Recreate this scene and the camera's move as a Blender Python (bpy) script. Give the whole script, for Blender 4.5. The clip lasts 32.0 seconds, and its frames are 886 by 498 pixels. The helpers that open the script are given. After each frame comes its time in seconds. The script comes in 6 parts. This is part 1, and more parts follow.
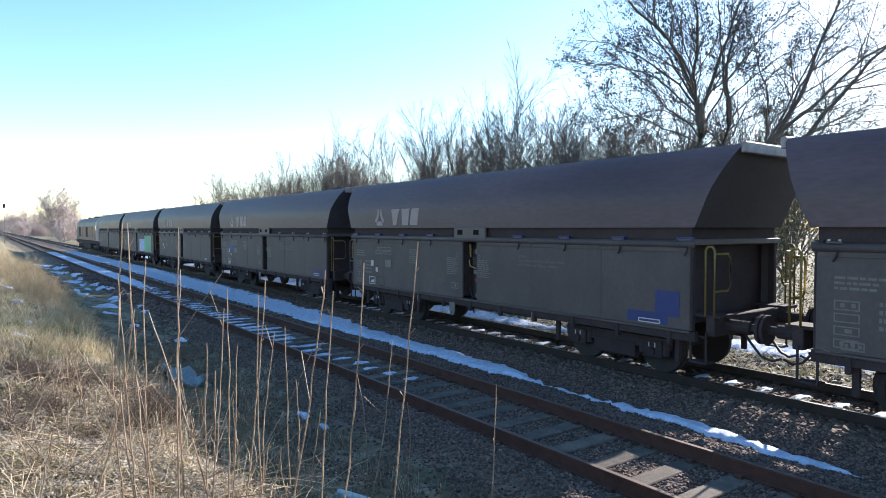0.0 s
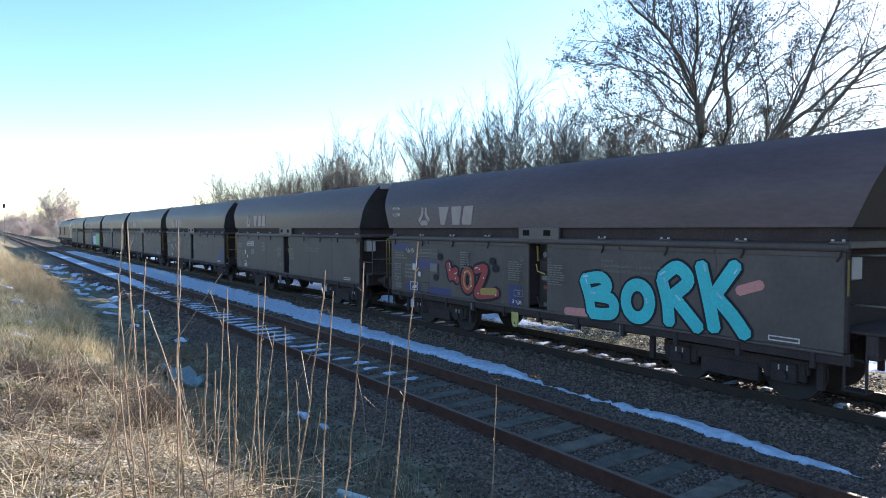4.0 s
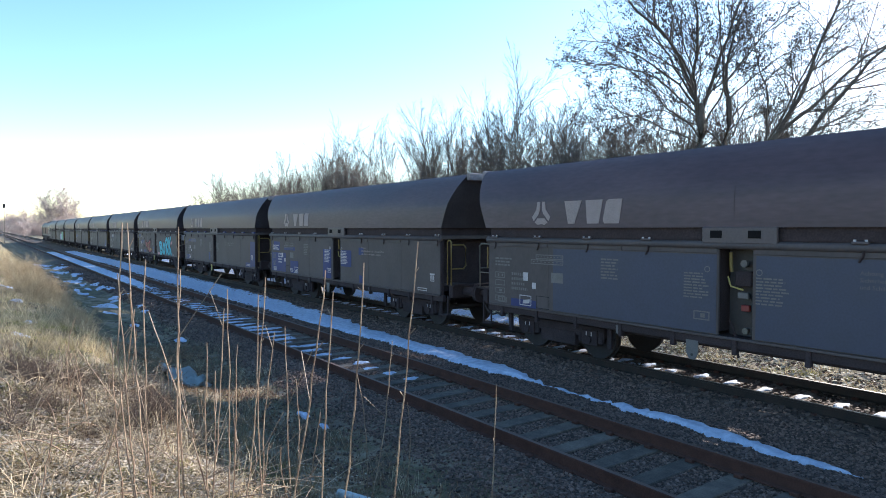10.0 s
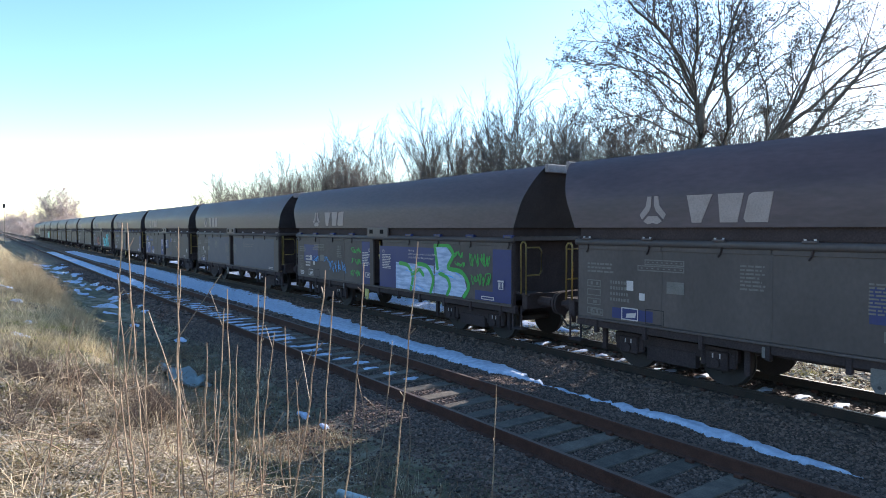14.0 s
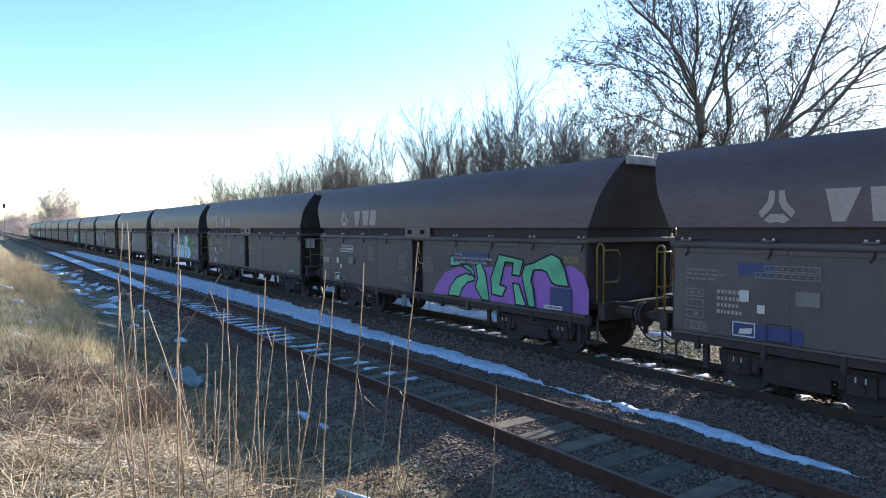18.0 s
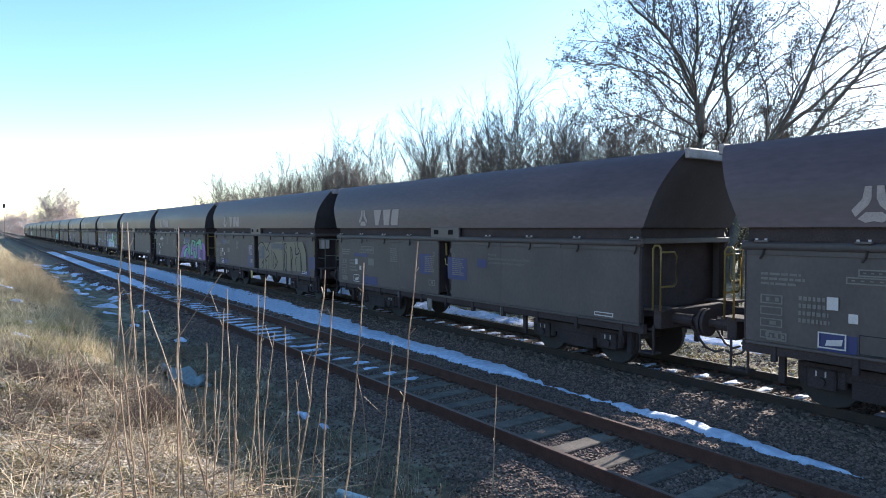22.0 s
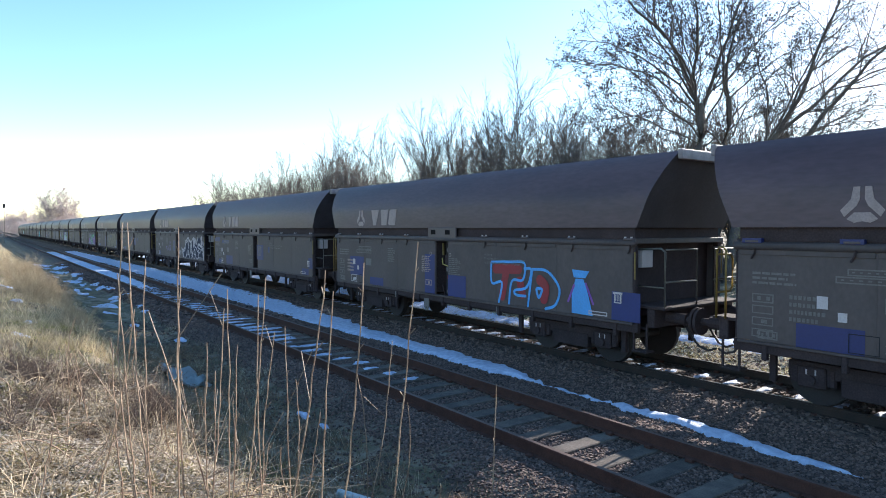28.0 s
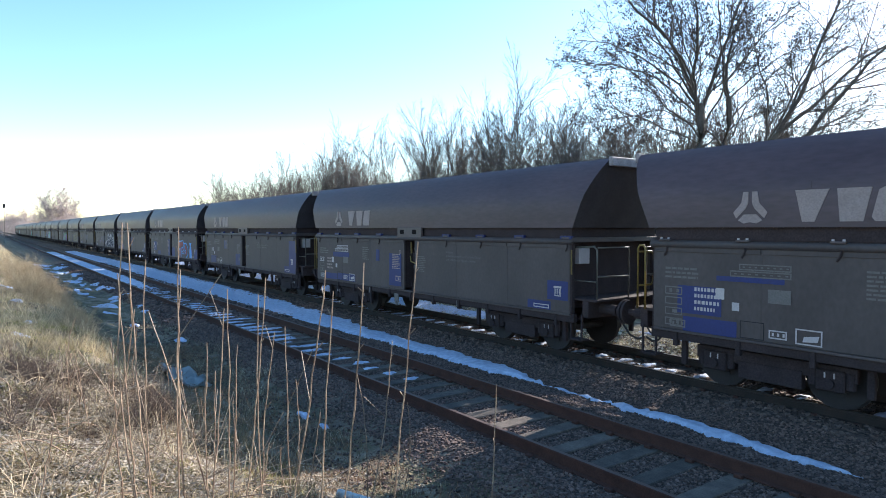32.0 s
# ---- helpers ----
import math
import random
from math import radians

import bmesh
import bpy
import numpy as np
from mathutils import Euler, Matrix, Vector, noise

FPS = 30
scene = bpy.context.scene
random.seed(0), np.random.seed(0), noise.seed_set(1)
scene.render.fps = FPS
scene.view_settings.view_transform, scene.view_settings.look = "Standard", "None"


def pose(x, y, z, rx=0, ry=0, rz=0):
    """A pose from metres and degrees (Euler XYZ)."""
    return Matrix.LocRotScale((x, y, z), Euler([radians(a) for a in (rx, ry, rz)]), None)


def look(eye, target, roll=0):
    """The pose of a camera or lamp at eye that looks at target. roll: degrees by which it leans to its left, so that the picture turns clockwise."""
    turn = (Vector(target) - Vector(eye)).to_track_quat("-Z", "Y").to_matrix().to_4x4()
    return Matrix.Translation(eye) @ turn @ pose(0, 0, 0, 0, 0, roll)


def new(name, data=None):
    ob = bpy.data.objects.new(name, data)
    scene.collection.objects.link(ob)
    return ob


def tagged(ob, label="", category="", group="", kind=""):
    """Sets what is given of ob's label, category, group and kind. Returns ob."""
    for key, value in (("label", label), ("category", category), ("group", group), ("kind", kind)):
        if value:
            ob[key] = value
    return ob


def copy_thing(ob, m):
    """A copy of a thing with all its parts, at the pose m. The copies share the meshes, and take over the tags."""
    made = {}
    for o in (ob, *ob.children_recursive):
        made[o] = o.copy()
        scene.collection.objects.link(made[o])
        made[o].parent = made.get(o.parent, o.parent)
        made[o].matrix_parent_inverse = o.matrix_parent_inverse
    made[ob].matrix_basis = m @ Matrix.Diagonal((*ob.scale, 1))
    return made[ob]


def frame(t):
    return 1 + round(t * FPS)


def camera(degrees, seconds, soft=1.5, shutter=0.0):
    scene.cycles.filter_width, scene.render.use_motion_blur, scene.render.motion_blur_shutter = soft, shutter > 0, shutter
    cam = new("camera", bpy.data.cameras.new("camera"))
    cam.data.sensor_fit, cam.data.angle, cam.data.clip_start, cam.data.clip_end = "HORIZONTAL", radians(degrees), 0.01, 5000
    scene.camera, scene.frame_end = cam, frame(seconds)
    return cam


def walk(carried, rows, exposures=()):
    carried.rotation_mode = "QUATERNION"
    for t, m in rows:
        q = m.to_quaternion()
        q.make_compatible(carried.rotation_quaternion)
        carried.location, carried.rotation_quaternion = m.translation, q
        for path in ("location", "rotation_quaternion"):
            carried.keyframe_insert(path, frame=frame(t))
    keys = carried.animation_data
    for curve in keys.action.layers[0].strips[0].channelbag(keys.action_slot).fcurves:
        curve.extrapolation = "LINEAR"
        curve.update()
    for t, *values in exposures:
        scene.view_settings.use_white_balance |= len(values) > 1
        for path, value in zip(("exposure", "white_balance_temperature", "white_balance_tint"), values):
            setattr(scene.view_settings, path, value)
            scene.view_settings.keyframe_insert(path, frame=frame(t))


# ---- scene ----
FOV, YAW, EYE_H = 70.0, 35.86, 2.68
cam = camera(FOV, 32.0, soft=0.95)
TILT = 1.84
EYE = Vector((0, 0, EYE_H))
AIM = Vector((-math.cos(radians(YAW)), math.sin(radians(YAW)), -math.tan(radians(TILT))))
walk(cam, [(0.0, look(EYE, EYE + AIM)), (32.0, look(EYE, EYE + AIM))], exposures=[(0.0, 1.32, 6300, 12), (32.0, 1.32, 6300, 12)])

# ---- light: low winter sun from behind the train, clear sky ----
SUN_EL, SUN_AZ = 23.3, 9.5          # degrees above the horizon; turned from +y towards -x
world = bpy.data.worlds.new("sky")
scene.world = world
world.use_nodes = True
wn = world.node_tree.nodes
sky = wn.new("ShaderNodeTexSky")
sky.sky_type, sky.sun_disc = "NISHITA", False
sky.sun_elevation, sky.sun_rotation = radians(SUN_EL), radians(-SUN_AZ)
sky.air_density, sky.dust_density, sky.ozone_density = 0.95, 0.24, 0.6
sky.altitude = 300
wn["Background"].inputs["Strength"].default_value = 0.13
vivid = wn.new("ShaderNodeHueSaturation")
vivid.inputs["Hue"].default_value, vivid.inputs["Saturation"].default_value = 0.493, 1.22
world.node_tree.links.new(sky.outputs["Color"], vivid.inputs["Color"])
world.node_tree.links.new(vivid.outputs["Color"], wn["Background"].inputs["Color"])
sun = new("sun", bpy.data.lights.new("sun", "SUN"))
sun.data.energy, sun.data.angle, sun.data.color = 5.0, radians(0.53), (1.0, 0.93, 0.82)
SUN_DIR = Vector((-math.sin(radians(SUN_AZ)) * math.cos(radians(SUN_EL)), math.cos(radians(SUN_AZ)) * math.cos(radians(SUN_EL)), math.sin(radians(SUN_EL))))
sun.matrix_world = look((0, 40, 60), Vector((0, 40, 60)) - SUN_DIR)

# ---- plan: x along the tracks (train goes to -x), y away from the camera, z = 0 on the rail heads ----
NEAR_Y, FAR_Y = 6.30, 11.03
PITCH, FIRST, LAST = 14.04, -4, 17


def run(t):
    """Metres that the train has gone at t seconds."""
    u = t / 10
    return 65.484 * u - 3.722 * u ** 2 + 1.809 * u ** 3 - 0.166 * u ** 4


def wagon_x(n, t):
    return n * PITCH - 12.206 - run(t)


# ---- materials ----
def mat(name, base, rough=0.6, metal=0.0, var=0.25, scale=6.0, fine=60.0, bump=0.15, second=None, mixat=0.5, spec=0.5, stretch=None, per=0.0):
    """A surface with broad stains, fine grain and relief. second: the colour of stains; per: change from piece to piece."""
    m = bpy.data.materials.new(name)
    m.use_nodes = True
    n, l = m.node_tree.nodes, m.node_tree.links
    b = n["Principled BSDF"]
    b.inputs["Roughness"].default_value, b.inputs["Metallic"].default_value = rough, metal
    b.inputs["Specular IOR Level"].default_value = spec
    tc = n.new("ShaderNodeTexCoord")
    mp = n.new("ShaderNodeMapping")
    mp.inputs["Scale"].default_value = stretch or (1, 1, 1)
    l.new(tc.outputs["Object"], mp.inputs["Vector"])
    info = n.new("ShaderNodeObjectInfo")
    off = n.new("ShaderNodeVectorMath")
    off.operation = "ADD"
    l.new(mp.outputs["Vector"], off.inputs[0])
    sh = n.new("ShaderNodeMath")
    sh.operation = "MULTIPLY"
    sh.inputs[1].default_value = 37.0
    l.new(info.outputs["Random"], sh.inputs[0])
    l.new(sh.outputs[0], off.inputs[1])
    big = n.new("ShaderNodeTexNoise")
    big.inputs["Scale"].default_value, big.inputs["Detail"].default_value = scale, 6
    fin = n.new("ShaderNodeTexNoise")
    fin.inputs["Scale"].default_value, fin.inputs["Detail"].default_value = fine, 4
    l.new(off.outputs[0], big.inputs["Vector"])
    l.new(off.outputs[0], fin.inputs["Vector"])
    ramp = n.new("ShaderNodeValToRGB")
    ramp.color_ramp.elements[0].position, ramp.color_ramp.elements[1].position = mixat - 0.14, mixat + 0.2
    s2 = second or tuple(c * (1 - var) for c in base)
    ramp.color_ramp.elements[0].color, ramp.color_ramp.elements[1].color = (*s2, 1), (*base, 1)
    l.new(big.outputs["Fac"], ramp.inputs["Fac"])
    grain = n.new("ShaderNodeMapRange")
    grain.inputs["From Min"].default_value, grain.inputs["From Max"].default_value = 0.25, 0.75
    grain.inputs["To Min"].default_value, grain.inputs["To Max"].default_value = 1 - var, 1 + var
    l.new(fin.outputs["Fac"], grain.inputs["Value"])
    pv = n.new("ShaderNodeMapRange")
    pv.inputs["To Min"].default_value, pv.inputs["To Max"].default_value = 1 - per, 1 + per
    l.new(info.outputs["Random"], pv.inputs["Value"])
    mm = n.new("ShaderNodeMath")
    mm.operation = "MULTIPLY"
    l.new(grain.outputs[0], mm.inputs[0])
    l.new(pv.outputs[0], mm.inputs[1])
    mul = n.new("ShaderNodeVectorMath")
    mul.operation = "SCALE"
    l.new(ramp.outputs["Color"], mul.inputs[0])
    l.new(mm.outputs[0], mul.inputs["Scale"])
    l.new(mul.outputs[0], b.inputs["Base Color"])
    rr = n.new("ShaderNodeMapRange")
    rr.inputs["To Min"].default_value, rr.inputs["To Max"].default_value = max(0.05, rough - 0.12), min(1, rough + 0.12)
    l.new(big.outputs["Fac"], rr.inputs["Value"])
    l.new(rr.outputs[0], b.inputs["Roughness"])
    if bump:
        bp = n.new("ShaderNodeBump")
        bp.inputs["Strength"].default_value, bp.inputs["Distance"].default_value = bump, 0.02
        l.new(fin.outputs["Fac"], bp.inputs["Height"])
        l.new(bp.outputs[0], b.inputs["Normal"])
    return m


M_PAINT = mat("wagon_paint", (0.098, 0.078, 0.078), 0.6, 0, 0.12, 1.1, 18, 0.05, second=(0.068, 0.054, 0.056), stretch=(1, 1, 0.6), spec=0.3)
M_COVER = mat("cover_paint", (0.100, 0.066, 0.076), 0.46, 0, 0.16, 1.1, 14, 0.04, second=(0.066, 0.043, 0.052), stretch=(0.35, 1, 1.4), spec=0.35)
# soot colour that also holds the shade of recesses, ends and underside
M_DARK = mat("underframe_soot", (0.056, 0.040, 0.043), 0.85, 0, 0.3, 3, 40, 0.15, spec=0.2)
M_STEEL = mat("worn_steel", (0.16, 0.15, 0.14), 0.5, 0.5, 0.3, 5, 60, 0.1)
M_BLUE = mat("blue_paint", (0.015, 0.023, 0.12), 0.5, 0, 0.12, 2, 30, 0.04)
M_WHITE = mat("white_marking", (0.48, 0.43, 0.45), 0.55, 0, 0.12, 5, 50, 0.02)
M_MARK = mat("faded_marking", (0.15, 0.135, 0.135), 0.6, 0, 0.2, 6, 50, 0.02)
M_LOGO = mat("logo_paint", (0.315, 0.24, 0.235), 0.6, 0, 0.16, 4, 40, 0.02)
M_YELLOW = mat("yellow_paint", (0.19, 0.125, 0.03), 0.55, 0, 0.2, 6, 50, 0.05)
M_RUST = mat("rail_rust", (0.11, 0.05, 0.037), 0.8, 0, 0.25, 6, 70, 0.2, second=(0.08, 0.037, 0.028), spec=0.2)
M_RUST2 = mat("oily_rail", (0.05, 0.031, 0.024), 0.75, 0, 0.25, 6, 70, 0.2, second=(0.03, 0.022, 0.018), spec=0.3)
# cover colour darkened: the shade on the roof ends is painted in
M_END_SHADED = mat("roof_end_paint", (0.058, 0.049, 0.056), 0.65, 0, 0.15, 2, 20, 0.05, second=(0.040, 0.034, 0.040), spec=0.25)
# near-black for flush boxes: the darkness inside the plate holes is painted
M_HOLE = mat("dark_hole", (0.012, 0.010, 0.011), 0.9, 0, 0.1, 5, 40, 0.0, spec=0.1)
# pale tone carries the sunlight on the roof-end lips
M_LIP_SUNLIT = mat("worn_pale_paint", (0.30, 0.255, 0.265), 0.55, 0.1, 0.25, 5, 50, 0.1, second=(0.19, 0.16, 0.17))
M_PLATE = mat("grey_plate_paint", (0.094, 0.070, 0.074), 0.5, 0, 0.12, 2, 30, 0.05)
M_HEAD = mat("rail_head_steel", (0.20, 0.17, 0.15), 0.38, 0.6, 0.2, 3, 60, 0.05)
M_HEAD_DULL = mat("dull_rail_head", (0.14, 0.085, 0.065), 0.55, 0.2, 0.2, 3, 60, 0.05)
M_SLEEPER = mat("sleeper_concrete", (0.165, 0.128, 0.104), 0.9, 0, 0.3, 5, 45, 0.3, second=(0.085, 0.065, 0.054), per=0.2)
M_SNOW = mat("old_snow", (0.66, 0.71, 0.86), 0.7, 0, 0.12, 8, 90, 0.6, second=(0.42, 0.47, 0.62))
M_BARK = mat("bark", (0.13, 0.112, 0.10), 0.9, 0, 0.3, 5, 40, 0.4)
M_TWIG = mat("twig", (0.13, 0.108, 0.10), 0.85, 0, 0.25, 5, 40, 0.2)
# pale twig colour stands in for the haze over distant trees
M_FAR_HAZE = mat("far_twigs", (0.60, 0.50, 0.48), 0.9, 0, 0.25, 2, 20, 0.1)
M_LEAF = mat("withered_leaf", (0.05, 0.042, 0.05), 0.8, 0, 0.3, 5, 40, 0.1)
M_STALK = mat("dry_stalk", (0.40, 0.28, 0.185), 0.6, 0, 0.3, 8, 60, 0.2, second=(0.20, 0.12, 0.08))
M_STRAW = mat("dry_grass", (0.40, 0.30, 0.165), 0.8, 0, 0.3, 3, 40, 0.1, second=(0.25, 0.18, 0.10))
M_BROWN = mat("dead_brush", (0.40, 0.31, 0.21), 0.85, 0, 0.3, 3, 40, 0.1, second=(0.20, 0.145, 0.10))
M_CAB = mat("dusty_cab_paint", (0.21, 0.18, 0.19), 0.5, 0, 0.15, 1, 20, 0.05)
M_LOCO = mat("loco_paint", (0.082, 0.07, 0.075), 0.5, 0, 0.15, 1, 20, 0.05)
M_LOCO_DARK = mat("loco_dark_red", (0.12, 0.035, 0.03), 0.5, 0, 0.15, 1, 20, 0.05)
M_BLACK = mat("rubber_black", (0.04, 0.034, 0.036), 0.6, 0, 0.2, 5, 40, 0.05)
# sooty base, darkened further for the shadow below the wagons
M_WHEEL = mat("sooty_wheel", (0.038, 0.029, 0.029), 0.7, 0.1, 0.3, 5, 50, 0.1)
M_GLASS = mat("dark_glass", (0.02, 0.025, 0.03), 0.08, 0, 0.05, 2, 10, 0, spec=0.7)
M_PLASTIC = mat("pale_plastic", (0.50, 0.56, 0.58), 0.4, 0, 0.15, 5, 30, 0.1)
M_SLAB = mat("pale_concrete", (0.42, 0.39, 0.33), 0.9, 0, 0.2, 4, 40, 0.25)
M_ROOF = mat("grey_roofing", (0.2, 0.19, 0.18), 0.8, 0, 0.2, 3, 30, 0.1)
M_WALLP = mat("render_wall", (0.45, 0.42, 0.37), 0.9, 0, 0.15, 2, 30, 0.1)


# ---- helpers ----
def box(bm, x0, x1, y0, y1, z0, z1, bevel=0.0):
    r = bmesh.ops.create_cube(bm, size=1.0, matrix=Matrix.Translation(((x0 + x1) / 2, (y0 + y1) / 2, (z0 + z1) / 2)) @ Matrix.Diagonal((x1 - x0, y1 - y0, z1 - z0, 1)))
    if bevel:
        es = list({e for v in r["verts"] for e in v.link_edges})
        bmesh.ops.bevel(bm, geom=es, offset=bevel, segments=1, affect="EDGES")
    return bm


def tube(bm, pts, r, sides=8):
    """A bent round bar through the points."""
    pts = [Vector(p) for p in pts]
    rings = []
    for i, p in enumerate(pts):
        a = pts[max(i - 1, 0)]
        c = pts[min(i + 1, len(pts) - 1)]
        q = (c - a).to_track_quat("Z", "Y")
        rings.append([bm.verts.new(p + q @ Vector((r * math.cos(2 * math.pi * k / sides), r * math.sin(2 * math.pi * k / sides), 0))) for k in range(sides)])
    for a, b in zip(rings, rings[1:]):
        for k in range(sides):
            bm.faces.new((a[k], a[(k + 1) % sides], b[(k + 1) % sides], b[k]))
    bm.faces.new(rings[0][::-1])
    bm.faces.new(rings[-1])
    return bm


def disc(bm, centre, axis, r, thick, sides=16):
    c, a = Vector(centre), Vector(axis).normalized()
    return tube(bm, [c - a * thick / 2, c + a * thick / 2], r, sides)


def part(name, bm, material, parent=None, label="", smooth=False):
    """Links a bmesh as one mesh object under a thing or part."""
    me = bpy.data.meshes.new(name)
    bmesh.ops.recalc_face_normals(bm, faces=bm.faces)
    if smooth:
        for f in bm.faces:
            f.smooth = True
    bm.to_mesh(me)
    bm.free()
    me.materials.append(material)
    ob = new(name, me)
    ob.parent = parent
    return tagged(ob, label)


def mesh_thing(name, verts, faces, material, label, category, kind="", smooth=False):
    me = bpy.data.meshes.new(name)
    me.from_pydata(verts, [], faces)
    me.materials.append(material)
    if smooth:
        me.shade_smooth()
    me.update()
    return tagged(new(name, me), label, category, kind=kind)


def B():
    return bmesh.new()


# ---- ground: bank, ballast bed, field ----
def lerp_table(v, table):
    xs, zs = [p[0] for p in table], [p[1] for p in table]
    return np.interp(v, xs, zs)


GROUND_Y = [(-2000, 3.0), (-60, 1.0), (-6, 0.95), (0.2, 0.85), (1.4, 0.58), (1.9, 0.30), (2.4, 0.0), (3.0, -0.2), (3.4, -0.27), (4.2, -0.33), (4.75, -0.2), (4.95, -0.168), (5.42, -0.165), (5.6, -0.21), (7.0, -0.21), (7.18, -0.165), (7.7, -0.18), (8.3, -0.31), (9.1, -0.31),
            (9.5, -0.18), (10.14, -0.165), (10.34, -0.21), (11.72, -0.21), (11.92, -0.165), (12.5, -0.18), (13.4, -0.55), (14.5, -0.62), (16, -0.58), (40, -0.4), (2000, 0.0)]


def ground_z(x, y):
    x, y = np.asarray(x, float), np.asarray(y, float)
    z = lerp_table(y, GROUND_Y)
    rough = np.clip((4.4 - y) / 1.5, 0.07, 1) + 0.3 * np.clip((y - 13.0) / 2, 0, 1)
    w = 0.06 * np.sin(1.3 * x + 0.8 * y) + 0.05 * np.sin(2.9 * x - 1.7 * y + 1) + 0.03 * np.sin(6.1 * x + 4.3 * y) + 0.02 * np.sin(11 * x - 9 * y)
    return z + rough * w * (np.abs(x) < 300)


def stretch_axis(a, b, step, far, grow=1.25):
    v = list(np.arange(a, b + 1e-6, step))
    s = step
    while v[-1] < far:
        s *= grow
        v.append(v[-1] + s)
    s = step
    while v[0] > -far:
        s *= grow
        v.insert(0, v[0] - s)
    return np.array(v)


gx, gy = stretch_axis(-45, 6, 0.22, 2500), stretch_axis(-3, 17, 0.1, 2500)
GX, GY = np.meshgrid(gx, gy, indexing="ij")
GZ = ground_z(GX, GY)
nx, ny = GX.shape
gi = np.arange(nx * ny).reshape(nx, ny)
gf = np.stack([gi[:-1, :-1], gi[1:, :-1], gi[1:, 1:], gi[:-1, 1:]], -1).reshape(-1, 4)
M_GROUND = bpy.data.materials.new("ground_soil")
M_GROUND.use_nodes = True
n, l = M_GROUND.node_tree.nodes, M_GROUND.node_tree.links
tc = n.new("ShaderNodeTexCoord")
sep = n.new("ShaderNodeSeparateXYZ")
l.new(tc.outputs["Object"], sep.inputs[0])
wob = n.new("ShaderNodeTexNoise")
wob.inputs["Scale"].default_value, wob.inputs["Detail"].default_value = 1.2, 5
l.new(tc.outputs["Object"], wob.inputs["Vector"])
yw = n.new("ShaderNodeMath")
yw.operation = "MULTIPLY_ADD"
yw.inputs[1].default_value = 2.0
l.new(wob.outputs["Fac"], yw.inputs[0])
l.new(sep.outputs["Y"], yw.inputs[2])
bed = n.new("ShaderNodeValToRGB")
cr = bed.color_ramp
cr.elements[0].position, cr.elements[0].color = 0.0, (0, 0, 0, 1)
cr.elements[1].position, cr.elements[1].color = 1.0, (0, 0, 0, 1)
for pos, v in ((0.255, 0), (0.30, 1), (0.68, 1), (0.73, 0)):
    e = cr.elements.new(pos)
    e.color = (v, v, v, 1)
yr = n.new("ShaderNodeMapRange")
yr.inputs["From Min"].default_value, yr.inputs["From Max"].default_value = 0.0, 20.0
l.new(yw.outputs[0], yr.inputs["Value"])
l.new(yr.outputs[0], bed.inputs["Fac"])
soil = n.new("ShaderNodeValToRGB")
soil.color_ramp.elements[0].position, soil.color_ramp.elements[0].color = 0.35, (0.095, 0.072, 0.05, 1)
soil.color_ramp.elements[1].position, soil.color_ramp.elements[1].color = 0.6, (0.28, 0.22, 0.155, 1)
e = soil.color_ramp.elements.new(0.48)
e.color = (0.14, 0.12, 0.065, 1)
sn = n.new("ShaderNodeTexNoise")
sn.inputs["Scale"].default_value, sn.inputs["Detail"].default_value = 2.2, 8
l.new(tc.outputs["Object"], sn.inputs["Vector"])
l.new(sn.outputs["Fac"], soil.inputs["Fac"])
vor = n.new("ShaderNodeTexVoronoi")
vor.inputs["Scale"].default_value = 26
l.new(tc.outputs["Object"], vor.inputs["Vector"])
grav = n.new("ShaderNodeValToRGB")
grav.color_ramp.elements[0].color, grav.color_ramp.elements[1].color = (0.17, 0.113, 0.09, 1), (0.046, 0.03, 0.025, 1)
grav.color_ramp.elements[0].position, grav.color_ramp.elements[1].position = 0.15, 0.75
l.new(vor.outputs["Distance"], grav.inputs["Fac"])
mx = n.new("ShaderNodeMix")
mx.data_type = "RGBA"
l.new(bed.outputs["Color"], mx.inputs["Factor"])
l.new(soil.outputs["Color"], mx.inputs["A"])
l.new(grav.outputs["Color"], mx.inputs["B"])
l.new(mx.outputs["Result"], n["Principled BSDF"].inputs["Base Color"])
n["Principled BSDF"].inputs["Roughness"].default_value = 0.95
bp = n.new("ShaderNodeBump")
bp.inputs["Strength"].default_value, bp.inputs["Distance"].default_value = 0.8, 0.03
bp.invert = True
l.new(vor.outputs["Distance"], bp.inputs["Height"])
l.new(bp.outputs[0], n["Principled BSDF"].inputs["Normal"])
ground = mesh_thing("ground", np.stack([GX, GY, GZ], -1).reshape(-1, 3).tolist(), gf.tolist(), M_GROUND, "gravelly trackside ground with dead grass and soil", "ground", "structure", True)


# ---- tracks ----
RAIL = [(-0.0625, -0.172), (0.0625, -0.172), (0.0625, -0.162), (0.009, -0.145), (0.008, -0.045), (0.034, -0.036), (0.034, -0.004), (0.028, -0.0005), (-0.028, -0.0005),
        (-0.034, -0.004), (-0.034, -0.036), (-0.008, -0.045), (-0.009, -0.145), (-0.0625, -0.162)]


def rail(name, y, parent, head, web):
    bm = B()
    xs = [-900, -300, -100, -40, 0, 60]
    rings = [[bm.verts.new((x, y + a, b)) for a, b in RAIL] for x in xs]
    for a, b in zip(rings, rings[1:]):
        for k in range(len(RAIL)):
            f = bm.faces.new((a[k], a[(k + 1) % len(RAIL)], b[(k + 1) % len(RAIL)], b[k]))
            f.material_index = 1 if k == 7 else 0
    ob = part(name, bm, web, parent)
    ob.data.materials.append(head)
    return ob


